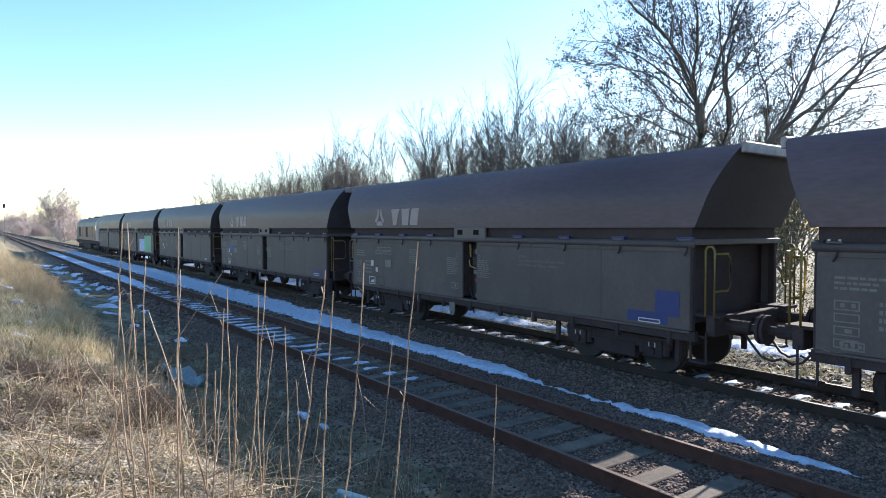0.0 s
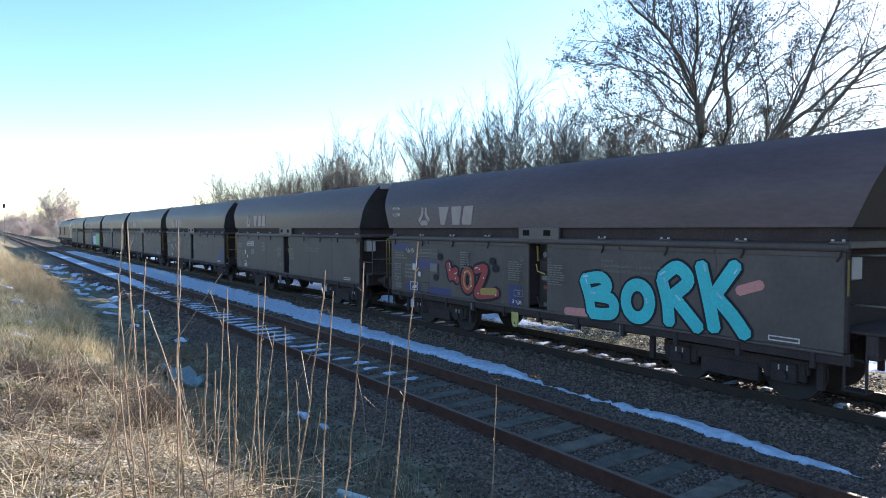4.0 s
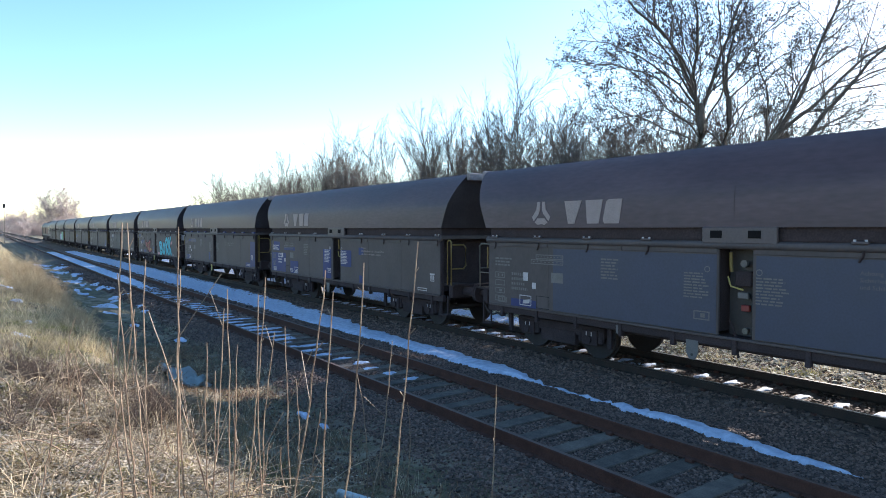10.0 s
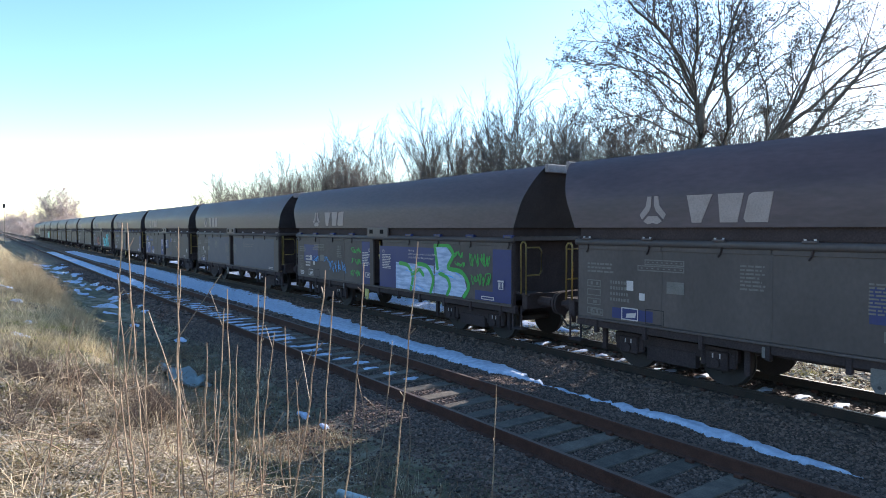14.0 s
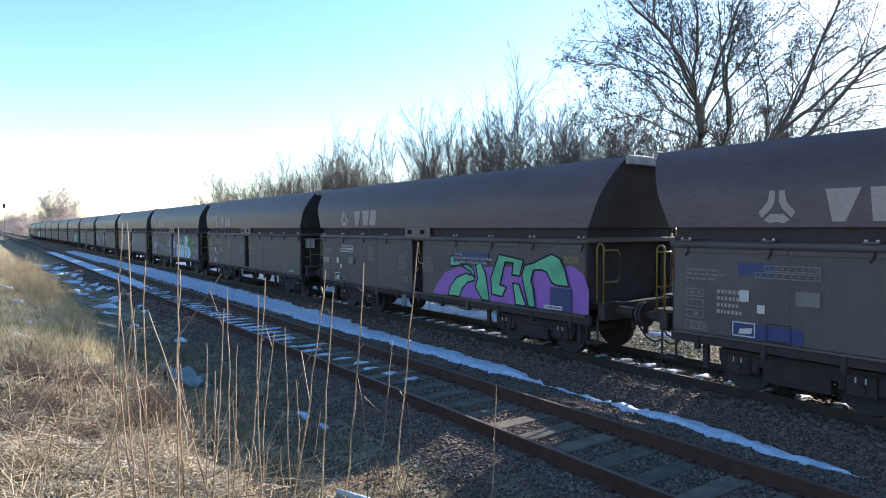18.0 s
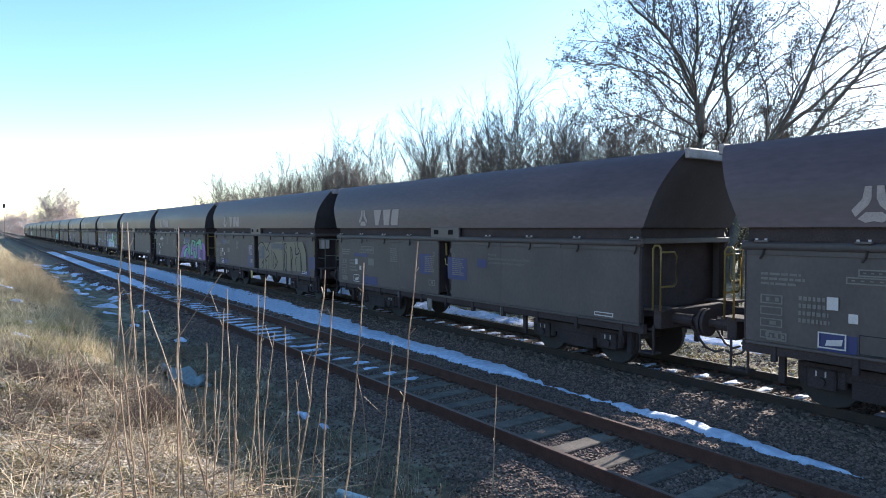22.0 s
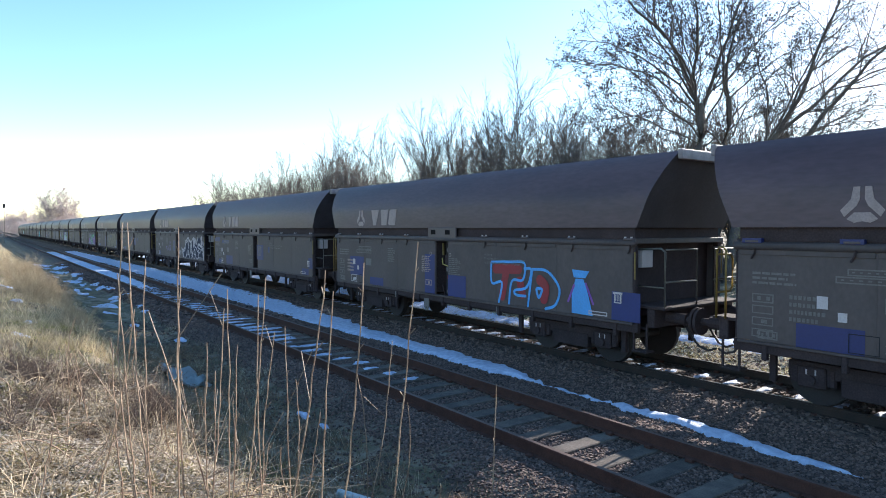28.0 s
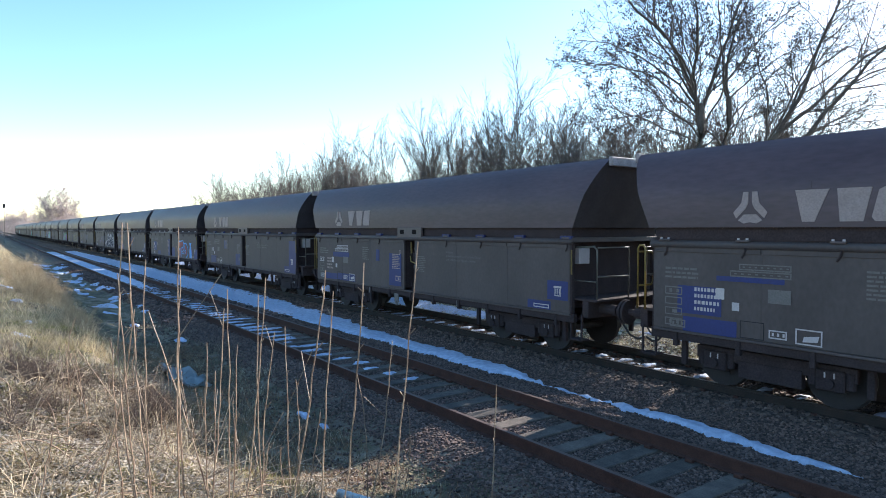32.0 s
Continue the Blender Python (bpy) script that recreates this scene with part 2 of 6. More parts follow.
def track(name, yc, head, web, label, sleeper_dx):
    t = tagged(new(name), label, "railway track", kind="structure")
    for s in (-1, 1):
        rail("rail", yc + s * 0.7535, t, head, web)
    me_bm = box(B(), -0.13, 0.13, -1.3, 1.3, -0.36, -0.178, 0.012)
    first = part("sleeper", me_bm, M_SLEEPER, t)
    k = 0
    x = 3.0
    rng = random.Random(int(yc * 100))
    bm_clip = B()
    for s in (-1, 1):
        for q in (-1, 1):
            box(bm_clip, -0.05, 0.05, s * 0.7535 + q * 0.095 - 0.035, s * 0.7535 + q * 0.095 + 0.035, -0.18, -0.135, 0.008)
    clip0 = part("rail_clip", bm_clip, M_RUST, first)
    far = B()
    while x > -420:
        m = pose(x + rng.uniform(-0.02, 0.02), yc + rng.uniform(-0.03, 0.03), rng.uniform(-0.006, 0.002), 0, 0, rng.uniform(-1.2, 1.2))
        if k == 0:
            first.matrix_basis = m
        elif k < 130:
            o = new("sleeper", first.data)
            o.parent, o.matrix_basis = t, m
            if k < 55:
                c = new("rail_clip", clip0.data)
                c.parent = o
        else:
            r = bmesh.ops.create_cube(far, size=1.0, matrix=m @ Matrix.Translation((0, 0, -0.269)) @ Matrix.Diagonal((0.26, 2.6, 0.182, 1)))
        k += 1
        x -= sleeper_dx
    tagged(part("distant_sleepers", far, M_SLEEPER, t), kind="stuff")
    return t


track("track_near", NEAR_Y, M_HEAD_DULL, M_RUST, "rusty disused siding track on weathered concrete sleepers", 0.62)
track("track_far", FAR_Y, M_HEAD, M_RUST2, "main line track with worn rails under the train", 0.62)


# ---- hopper wagons ----
COVER = [(1.45, 2.70), (1.45, 2.95), (1.445, 3.2), (1.42, 3.36), (1.355, 3.53), (1.26, 3.72), (1.14, 3.90), (1.04, 4.01), (0.96, 4.075), (0.5, 4.10)]


def end_x(z, base=6.11, grow=0.58):
    return base + grow * max(0.0, z - 2.7) / 1.38


def cover_mesh():
    prof = COVER + [(-a, b) for a, b in COVER[::-1]]
    bm = B()
    rings = []
    for s in (-1, -0.5, 0, 0.5, 1):
        rings.append([bm.verts.new((s * end_x(z), y, z)) for y, z in prof])
    for a, b in zip(rings, rings[1:]):
        for k in range(len(prof)):
            bm.faces.new((a[k], a[(k + 1) % len(prof)], b[(k + 1) % len(prof)], b[k]))
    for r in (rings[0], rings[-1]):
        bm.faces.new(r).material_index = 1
    return bm


SIDE = -1.425      # plane of the lower doors that face the camera


def quad_prism(bm, pts, y, proud=0.006):
    """A flat shape in the x-z plane, with a little thickness towards -y."""
    f = [bm.verts.new((x, y - proud, z)) for x, z in pts]
    b = [bm.verts.new((x, y + 0.01, z)) for x, z in pts]
    bm.faces.new(f)
    bm.faces.new(b[::-1])
    for i in range(len(pts)):
        j = (i + 1) % len(pts)
        bm.faces.new((f[i], f[j], b[j], b[i]))
    return bm


def bogie(w, xc):
    bo = new("bogie")
    bo.parent = w
    for s in (-1, 1):
        bm = B()
        box(bm, -1.25, 1.25, s * 1.0 - 0.05, s * 1.0 + 0.05, 0.46, 0.68, 0.01)
        box(bm, -0.5, 0.5, s * 1.0 - 0.07, s * 1.0 + 0.07, 0.24, 0.52, 0.01)
        for a in (-0.9, 0.9):
            box(bm, a - 0.2, a + 0.2, s * 1.0 - 0.1, s * 1.0 + 0.1, 0.30, 0.62, 0.02)
        part("side_frame", bm, M_DARK, bo)
        for a in (-0.9, 0.9):
            if s < 0:
                part("tick_mark", box(B(), a - 0.075, a - 0.055, -1.108, -1.09, 0.5, 0.58), M_WHITE, bo, "short white painted tick")
                part("tick_mark", box(B(), a + 0.055, a + 0.075, -1.108, -1.09, 0.5, 0.58), M_WHITE, bo, "short white painted tick")
            part("axle_box_cover", disc(B(), (a, s * 1.12, 0.42), (0, 1, 0), 0.075, 0.05, 12), M_DARK, bo)
            for q in (-0.26, 0.26):
                part("spring", tube(B(), [(a + q, s * 1.02, 0.36), (a + q, s * 1.02, 0.6)], 0.065, 8), M_DARK, bo)
    part("bolster", box(B(), -0.2, 0.2, -1.0, 1.0, 0.55, 0.8, 0.02), M_DARK, bo)
    bo.matrix_basis = pose(xc, 0, 0)
    for a in (-0.9, 0.9):
        bm = B()
        for s in (-1, 1):
            disc(bm, (0, s * 0.755, 0), (0, 1, 0), 0.46, 0.11, 28)
            disc(bm, (0, s * 0.70, 0), (0, 1, 0), 0.485, 0.03, 28)
            for k in range(3):
                an = k * 2.094
                disc(bm, (0.25 * math.cos(an), s * 0.815, 0.25 * math.sin(an)), (0, 1, 0), 0.05, 0.02, 8)
        tube(bm, [(0, -1.05, 0), (0, 1.05, 0)], 0.08, 10)
        ws = part("wheelset", bm, M_WHEEL, w)
        ws.matrix_basis = pose(xc + a, 0, 0.46)


def rail_loop(w, name, pts, r, material):
    return part(name, tube(B(), pts, r, 6), material, w, smooth=True)


HINGES = [0.08 + d * s for s in (-1, 1) for d in (1.71, 3.1, 4.47, 5.86)]


def make_wagon(platform_right):
    """A covered hopper wagon, its middle at x = 0, with the brake platform at +x or at -x."""
    w = new("hopper_wagon")
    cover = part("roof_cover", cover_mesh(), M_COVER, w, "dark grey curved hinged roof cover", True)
    cover.data.materials.append(M_END_SHADED)
    cover.data.set_sharp_from_angle(angle=radians(35))
    for e in (-1, 1):
        bm = B()
        x = e * (end_x(4.08) - 0.03)
        box(bm, min(x, x + e * 0.09), max(x, x + e * 0.09), -1.03, 1.03, 3.92, 4.10, 0.012)
        part("end_fascia", bm, M_LIP_SUNLIT, w, "lip of the roof end, paled as if sunlit")
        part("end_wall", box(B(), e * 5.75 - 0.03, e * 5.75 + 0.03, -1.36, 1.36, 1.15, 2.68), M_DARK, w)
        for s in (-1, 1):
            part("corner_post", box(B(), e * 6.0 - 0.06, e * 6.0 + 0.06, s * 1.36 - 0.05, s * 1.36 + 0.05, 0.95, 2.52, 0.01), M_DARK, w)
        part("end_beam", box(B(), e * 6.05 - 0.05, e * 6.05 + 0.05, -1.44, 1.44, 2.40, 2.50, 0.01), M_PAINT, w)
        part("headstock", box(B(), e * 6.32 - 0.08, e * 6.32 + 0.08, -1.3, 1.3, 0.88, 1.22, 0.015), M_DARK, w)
        for s in (-1, 1):
            bm = B()
            tube(bm, [(e * 6.4, s * 0.875, 1.05), (e * 6.8, s * 0.875, 1.05)], 0.11, 12)
            disc(bm, (e * 6.98, s * 0.875, 1.05), (1, 0, 0), 0.24, 0.05, 18)
            tube(bm, [(e * 6.7, s * 0.875, 1.05), (e * 6.98, s * 0.875, 1.05)], 0.07, 10)
            part("buffer", bm, M_DARK, w)
            rail_loop(w, "brake_hose", [(e * 6.35, s * 0.35, 0.92), (e * 6.5, s * 0.35, 0.72), (e * 6.68, s * 0.33, 0.5), (e * 6.85, s * 0.3, 0.44), (e * 7.0, s * 0.28, 0.5)], 0.022, M_BLACK)
            bm = B()
            box(bm, e * 6.15 - 0.16, e * 6.15 + 0.16, s * 1.28 - 0.12, s * 1.28 + 0.12, 0.42, 0.45)
            for q in (-0.14, 0.14):
                box(bm, e * 6.15 + q - 0.015, e * 6.15 + q + 0.015, s * 1.36 - 0.015, s * 1.36 + 0.015, 0.42, 0.95)
            part("shunter_step", bm, M_DARK, w)
        bm = B()
        box(bm, e * 6.4 - 0.05, e * 6.4 + 0.1, -0.06, 0.06, 0.95, 1.12)
        tube(bm, [(e * 6.45, 0, 1.03), (e * 7.02, 0, 1.0)], 0.035, 8)
        part("coupling", bm, M_DARK, w)
    # brake platform on one end, yellow handles on the other
    p = 1 if platform_right else -1
    part("platform_floor", box(B(), min(p * 5.9, p * 6.62), max(p * 5.9, p * 6.62), -1.3, 1.3, 1.22, 1.27, 0.008), M_DARK, w)
    for s in (-1, 1):
        rail_loop(w, "handrail", [(p * 6.0, s * 1.25, 2.30), (p * 6.5, s * 1.25, 2.32), (p * 6.58, s * 1.25, 2.26), (p * 6.58, s * 1.25, 1.24)], 0.02, M_STEEL)
        rail_loop(w, "handrail", [(p * 6.58, s * 1.25, 1.72), (p * 6.60, s * 0.3, 1.72)], 0.018, M_STEEL)
        rail_loop(w, "handrail", [(p * 6.58, s * 1.22, 2.30), (p * 6.60, s * 0.3, 2.30), (p * 6.60, s * 0.3, 1.24)], 0.018, M_STEEL)
        rail_loop(w, "handrail", [(p * 6.0, s * 1.25, 1.62), (p * 6.58, s * 1.25, 1.62)], 0.016, M_STEEL)
        part("grab_bar", tube(B(), [(p * 6.07, s * 1.43, 1.75), (p * 6.07, s * 1.43, 2.25)], 0.016, 6), M_YELLOW, w, "thin yellow grab bar")
    part("brake_box", box(B(), min(p * 5.78, p * 6.0), max(p * 5.78, p * 6.0), -1.12, -0.8, 1.95, 2.28, 0.01), M_WHITE, w, "white notice box")
    q = -p
    for s in (-1, 1):
        rail_loop(w, "tall_handle", [(q * 6.26, s * 1.35, 1.22), (q * 6.26, s * 1.35, 2.32), (q * 6.30, s * 1.35, 2.38), (q * 6.38, s * 1.35, 2.38), (q * 6.42, s * 1.35, 2.32), (q * 6.42, s * 1.35, 1.22)], 0.02, M_YELLOW)
        rail_loop(w, "d_handle", [(q * 6.42, s * 1.30, 2.26), (q * 6.42, s * 0.95, 2.26), (q * 6.42, s * 0.88, 2.18), (q * 6.42, s * 0.88, 1.72), (q * 6.42, s * 0.95, 1.64), (q * 6.42, s * 1.30, 1.64)], 0.02, M_YELLOW)
        part("corner_step", box(B(), min(q * 5.9, q * 6.5), max(q * 5.9, q * 6.5), s * 1.1 - 0.22, s * 1.1 + 0.22, 1.2, 1.25), M_DARK, w)
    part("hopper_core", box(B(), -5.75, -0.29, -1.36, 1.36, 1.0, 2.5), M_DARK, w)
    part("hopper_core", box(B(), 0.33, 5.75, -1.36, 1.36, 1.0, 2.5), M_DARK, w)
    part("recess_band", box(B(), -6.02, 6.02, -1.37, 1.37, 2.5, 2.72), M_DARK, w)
    for s in (-1, 1):
        y = s * 1.40
        for a, b, nm in ((-6.02, -0.26, "side_door"), (0.30, 6.02, "side_door")):
            d = part(nm, box(B(), a, b, y - 0.025, y + 0.025, 0.95, 2.36, 0.008), M_PAINT, w, "dark grey steel discharge door")
            xs = [a, a + (b - a) / 3, a + 2 * (b - a) / 3, b]
            for u, v in zip(xs, xs[1:]):
                bm = B()
                box(bm, u + 0.015, v - 0.015, y + s * 0.03 - 0.012, y + s * 0.03 + 0.012, 2.28, 2.37, 0.005)
                part("door_flap", bm, M_PAINT, d)
            for u in xs[1:-1]:
                part("door_rib", box(B(), u - 0.012, u + 0.012, y + s * 0.025 - 0.004, y + s * 0.025 + 0.004, 0.97, 2.28), M_PAINT, d)
        part("belt_tube", tube(B(), [(-6.07, s * 1.42, 2.415), (6.07, s * 1.42, 2.415)], 0.065, 12), M_PAINT, w, smooth=True)
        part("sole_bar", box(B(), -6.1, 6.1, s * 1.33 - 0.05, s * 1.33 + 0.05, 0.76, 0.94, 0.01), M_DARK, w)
        bm = box(B(), -0.53, 0.69, s * 1.45 - 0.035, s * 1.45 + 0.035, 2.44, 2.71, 0.015)
        part("bearing_plate", bm, M_PLATE, w)
        for hx in (-0.28, 0.35):
            part("hole", box(B(), hx - 0.1, hx + 0.1, s * 1.487 - 0.004, s * 1.487 + 0.004, 2.53, 2.65), M_HOLE, w)
        for hx in HINGES:
            hinge = part("door_hinge", box(B(), hx - 0.105, hx + 0.105, s * 1.45 - 0.035, s * 1.45 + 0.035, 2.47, 2.505, 0.008), M_PLATE, w)
            if s > 0:
                continue
            # bolt heads are white so that their colour gives the hinge glints
            for d in (-0.07, 0.07):
                part("bolt_head", disc(B(), (hx + d, s * 1.455, 2.518), (0, 0, 1), 0.02, 0.028, 8), M_WHITE, hinge, "bolt head whitened as a bright glint")
            part("hinge_hook", tube(B(), [(hx + 0.05, s * 1.47, 2.38), (hx + 0.03, s * 1.455, 2.3), (hx - 0.02, s * 1.445, 2.22)], 0.016, 6), M_DARK, hinge)
        # control gear in the middle gap
        if s < 0:
            gear = part("control_gear", box(B(), -0.51, 0.03, s * 1.05 - 0.05, s * 1.05 + 0.05, 0.9, 2.4), M_BLACK, w)
            part("lever", tube(B(), [(-0.42, s * 1.25, 2.3), (-0.40, s * 1.25, 1.98)], 0.028, 6), M_YELLOW, gear)
            part("pressure_gauge", disc(B(), (-0.2, s * 1.22, 2.12), (0, 1, 0), 0.06, 0.05, 12), M_MARK, gear)
            part("switch_box", box(B(), -0.3, -0.12, s * 1.22 - 0.03, s * 1.22 + 0.03, 1.56, 1.66, 0.01), M_MARK, gear)
            part("red_switch", box(B(), -0.24, -0.1, s * 1.22 - 0.03, s * 1.22 + 0.03, 1.36, 1.46, 0.01), M_REDP, gear)
            part("pull_rod", tube(B(), [(-0.46, s * 1.25, 1.9), (-0.40, s * 1.27, 1.75), (-0.2, s * 1.25, 1.7)], 0.014, 6), M_TAG, gear)
            part("gear_rod", tube(B(), [(-0.42, s * 1.26, 1.2), (-0.3, s * 1.27, 0.95), (-0.26, s * 1.26, 0.6)], 0.018, 6), M_DARK, gear)
            part("valve_block", box(B(), -0.34, -0.06, s * 1.2 - 0.06, s * 1.2 + 0.06, 1.75, 2.0, 0.02), M_DARK, gear)
            part("air_cock", disc(B(), (-0.15, s * 1.25, 1.05), (0, 1, 0), 0.05, 0.06, 10), M_STEEL, gear)
            gear.matrix_basis = pose(0.26, 0, 0)
        # brackets, pipes and small gear below the doors
        for k in range(11 if s < 0 else 0):
            bx = -5.6 + k * 1.12
            part("frame_bracket", box(B(), bx - 0.04, bx + 0.04, s * 1.36 - 0.05, s * 1.36 + 0.05, 0.66, 0.95, 0.01), M_DARK, w)
        part("door_sill", box(B(), -6.02, 6.02, s * 1.40 - 0.03, s * 1.40 + 0.03, 0.90, 0.945, 0.008), M_PAINT, w)
        part("air_pipe", tube(B(), [(-6.2, s * 1.2, 0.84), (-2.0, s * 1.2, 0.72), (2.0, s * 1.2, 0.72), (6.2, s * 1.2, 0.84)], 0.025, 6), M_DARK, w)
        for bx in (-5.6, -2.7, 2.7, 5.6):
            part("brake_hanger", box(B(), bx - 0.05, bx + 0.05, s * 1.1 - 0.04, s * 1.1 + 0.04, 0.3, 0.8, 0.01), M_DARK, w)
        for bx in (-2.3, 2.2):
            part("reflector_plate", box(B(), bx - 0.03, bx + 0.03, s * 1.39 - 0.01, s * 1.39 + 0.01, 0.70, 0.86), M_MARK, w)
        for k in range(3):
            sx = -3.4 + k * 3.4
            part("cover_seam", seam(sx, s), M_COVER, w)
    bm = quad_prism(B(), [(-0.86, 0.80), (-0.64, 0.80), (-0.64, 0.58), (-0.70, 0.47), (-0.80, 0.47), (-0.86, 0.58)], -1.37, 0.012)
    lever_plate = part("lever_plate", bm, M_MARK, w, "small worn guard plate below the frame")
    part("eye_hole", disc(B(), (-0.75, -1.384, 0.55), (0, 1, 0), 0.025, 0.004, 10), M_BLACK, lever_plate)
    part("centre_sill", box(B(), -6.3, 6.3, -0.25, 0.25, 0.78, 1.05), M_DARK, w)
    part("brake_cylinder", tube(B(), [(-1.6, 0.3, 0.62), (-0.9, 0.3, 0.62)], 0.17, 12), M_DARK, w)
    part("discharge_chute", chute(), M_DARK, w)
    for xc in (-4.15, 4.15):
        bogie(w, xc)
    return w


def chute():
    bm = B()
    for s in (-1, 1):
        v = [bm.verts.new(p) for p in ((-2.6, s * 1.3, 0.95), (2.6, s * 1.3, 0.95), (2.6, s * 0.85, 0.82), (-2.6, s * 0.85, 0.82), (-2.6, s * 0.8, 0.95), (2.6, s * 0.8, 0.95))]
        for f in ((0, 1, 2, 3), (3, 2, 5, 4), (4, 5, 1, 0), (0, 3, 4), (1, 5, 2)):
            bm.faces.new([v[i] for i in f])
    return bm


def seam(x, s):
    bm = B()
    pts = [(s * (a + 0.001), z) for a, z in COVER[:4]]
    a = [bm.verts.new((x - 0.006, y, z)) for y, z in pts]
    b = [bm.verts.new((x + 0.006, y, z)) for y, z in pts]
    for i in range(len(pts) - 1):
        bm.faces.new((a[i], b[i], b[i + 1], a[i + 1]))
    return bmesh_solid(bm)


def bmesh_solid(bm):
    bmesh.ops.solidify(bm, geom=bm.faces[:], thickness=0.002)
    return bm


M_REDP = mat("red_paint", (0.20, 0.025, 0.025), 0.5, 0, 0.15, 5, 40, 0.03)
M_TAG = mat("worn_yellow_plate", (0.45, 0.36, 0.12), 0.6, 0, 0.2, 5, 40, 0.05)
BASE_P, BASE_H = make_wagon(True), make_wagon(False)
PLATFORM = {1, 2, 7, 9, 11, 12, 13, 14, 15, 16}
wagons = {}
used = set()
for num in range(FIRST, LAST + 1):
    base = BASE_P if num in PLATFORM else BASE_H
    m = pose(wagon_x(num, 0), FAR_Y, 0)
    if base.name not in used:
        used.add(base.name)
        base.matrix_basis = m
        wagons[num] = base
    else:
        wagons[num] = copy_thing(base, m)
    tagged(wagons[num], "dark grey covered bogie hopper wagon, dusty", "hopper wagon", "wagons of the coal train")

for num in (2, 3, 6, 9):
    for ch in wagons[num].children:
        if ch.name.startswith("lever_plate"):
            ch.data = ch.data.copy()
            ch.data.materials[0] = M_TAG
            tagged(ch, "small worn yellow guard plate below the frame")


def sign_on_cover(w):
    """Pale company mark on the upper cover: a three-part sign and three leaning blocks."""
    y0 = -1.446
    bm = B()
    cx, cz = -4.42, 3.0
    blade = [(-0.03, 0.25), (-0.11, 0.25), (-0.14, 0.08), (-0.27, -0.07), (-0.22, -0.16), (-0.07, -0.01), (-0.03, 0.08)]
    for shape in (blade, [(-a, b) for a, b in blade], [(-0.19, -0.19), (-0.10, -0.10), (0.10, -0.10), (0.19, -0.19), (0.10, -0.24), (0, -0.22), (-0.10, -0.24)]):
        quad_prism(bm, [(cx + a, cz + b) for a, b in shape], y0, 0.012)
    part("sign_mark", bm, M_LOGO, w, "pale painted three-part sign")
    for x0, pts in ((-3.75, [(0, 0.46), (0.46, 0.46), (0.27, 0), (0.1, 0)]),
                    (-3.22, [(0.03, 0.46), (0.46, 0.46), (0.36, 0), (0.07, 0)]),
                    (-2.76, [(0.08, 0.42), (0.15, 0.46), (0.46, 0.46), (0.38, 0), (0.04, 0), (0, 0.06)])):
        bm = B()
        quad_prism(bm, [(x0 + a, 2.78 + b) for a, b in pts], y0, 0.012)
        part("sign_block", bm, M_LOGO, w, "pale painted block shape")


body_parts = {num: set(w.children) for num, w in wagons.items()}
for num in wagons:
    sign_on_cover(wagons[num])


# ---- markings and graffiti on the wagons ----
def flat_mat(name, col, rough=0.55):
    return mat(name, col, rough, 0, 0.14, 2.5, 30, 0.02)


G_TURQ, G_INK, G_PINK = flat_mat("turquoise_spray", (0.03, 0.42, 0.50)), flat_mat("ink_spray", (0.014, 0.013, 0.02), 0.9), flat_mat("salmon_spray", (0.50, 0.20, 0.20))
G_RED, G_GOLD, G_GREEN = flat_mat("red_spray", (0.26, 0.018, 0.028)), flat_mat("gold_spray", (0.30, 0.19, 0.05)), flat_mat("green_spray", (0.035, 0.30, 0.05))
G_LILAC, G_MINT, G_PURPLE = mat("lilac_spray", (0.46, 0.53, 0.72), 0.6, 0, 0.12, 3.0, 20, 0.02, second=(0.21, 0.27, 0.44), stretch=(0.8, 1, 4.0)), mat("mint_spray", (0.13, 0.42, 0.26), 0.55, 0, 0.12, 1.5, 25, 0.02, second=(0.06, 0.26, 0.15)), flat_mat("purple_spray", (0.23, 0.08, 0.36))
G_BEIGE, G_NAVY, G_SKYB = flat_mat("beige_spray", (0.135, 0.112, 0.084)), flat_mat("navy_spray", (0.017, 0.02, 0.045), 0.85), flat_mat("sky_blue_spray", (0.07, 0.33, 0.75))
G_VIOLET, G_GREYBL = flat_mat("violet_spray", (0.22, 0.16, 0.42)), flat_mat("grey_blue_paint", (0.05, 0.055, 0.09))
G_DULL = flat_mat("slate_blue_paint", (0.046, 0.050, 0.085))
M_BLUE2 = flat_mat("fresh_blue_paint", (0.014, 0.026, 0.14))
layer = {}


def next_y(w):
    layer[w.name] = layer.get(w.name, 0) + 1
    return SIDE - 0.008 - 0.0004 * layer[w.name]


def sheet(w, name, pts, material, y=None, label=""):
    """A flat painted patch on the side of the wagon."""
    bm = B()
    y = next_y(w) if y is None else y
    bm.faces.new([bm.verts.new((x, y, z)) for x, z in pts])
    return part(name, bm, material, w, label)


def rect(w, name, x0, x1, z0, z1, material, label=""):
    return sheet(w, name, [(x0, z0), (x1, z0), (x1, z1), (x0, z1)], material, None, label)


def smooth_line(pts, steps=6):
    p = [Vector(q) for q in ([pts[0]] + list(pts) + [pts[-1]])]
    out = []
    for i in range(1, len(p) - 2):
        for k in range(steps):
            t = k / steps
            out.append(0.5 * (2 * p[i] + (p[i + 1] - p[i - 1]) * t + (2 * p[i - 1] - 5 * p[i] + 4 * p[i + 1] - p[i + 2]) * t * t + (3 * p[i] - p[i - 1] - 3 * p[i + 1] + p[i + 2]) * t ** 3))
    out.append(p[-2])
    return out


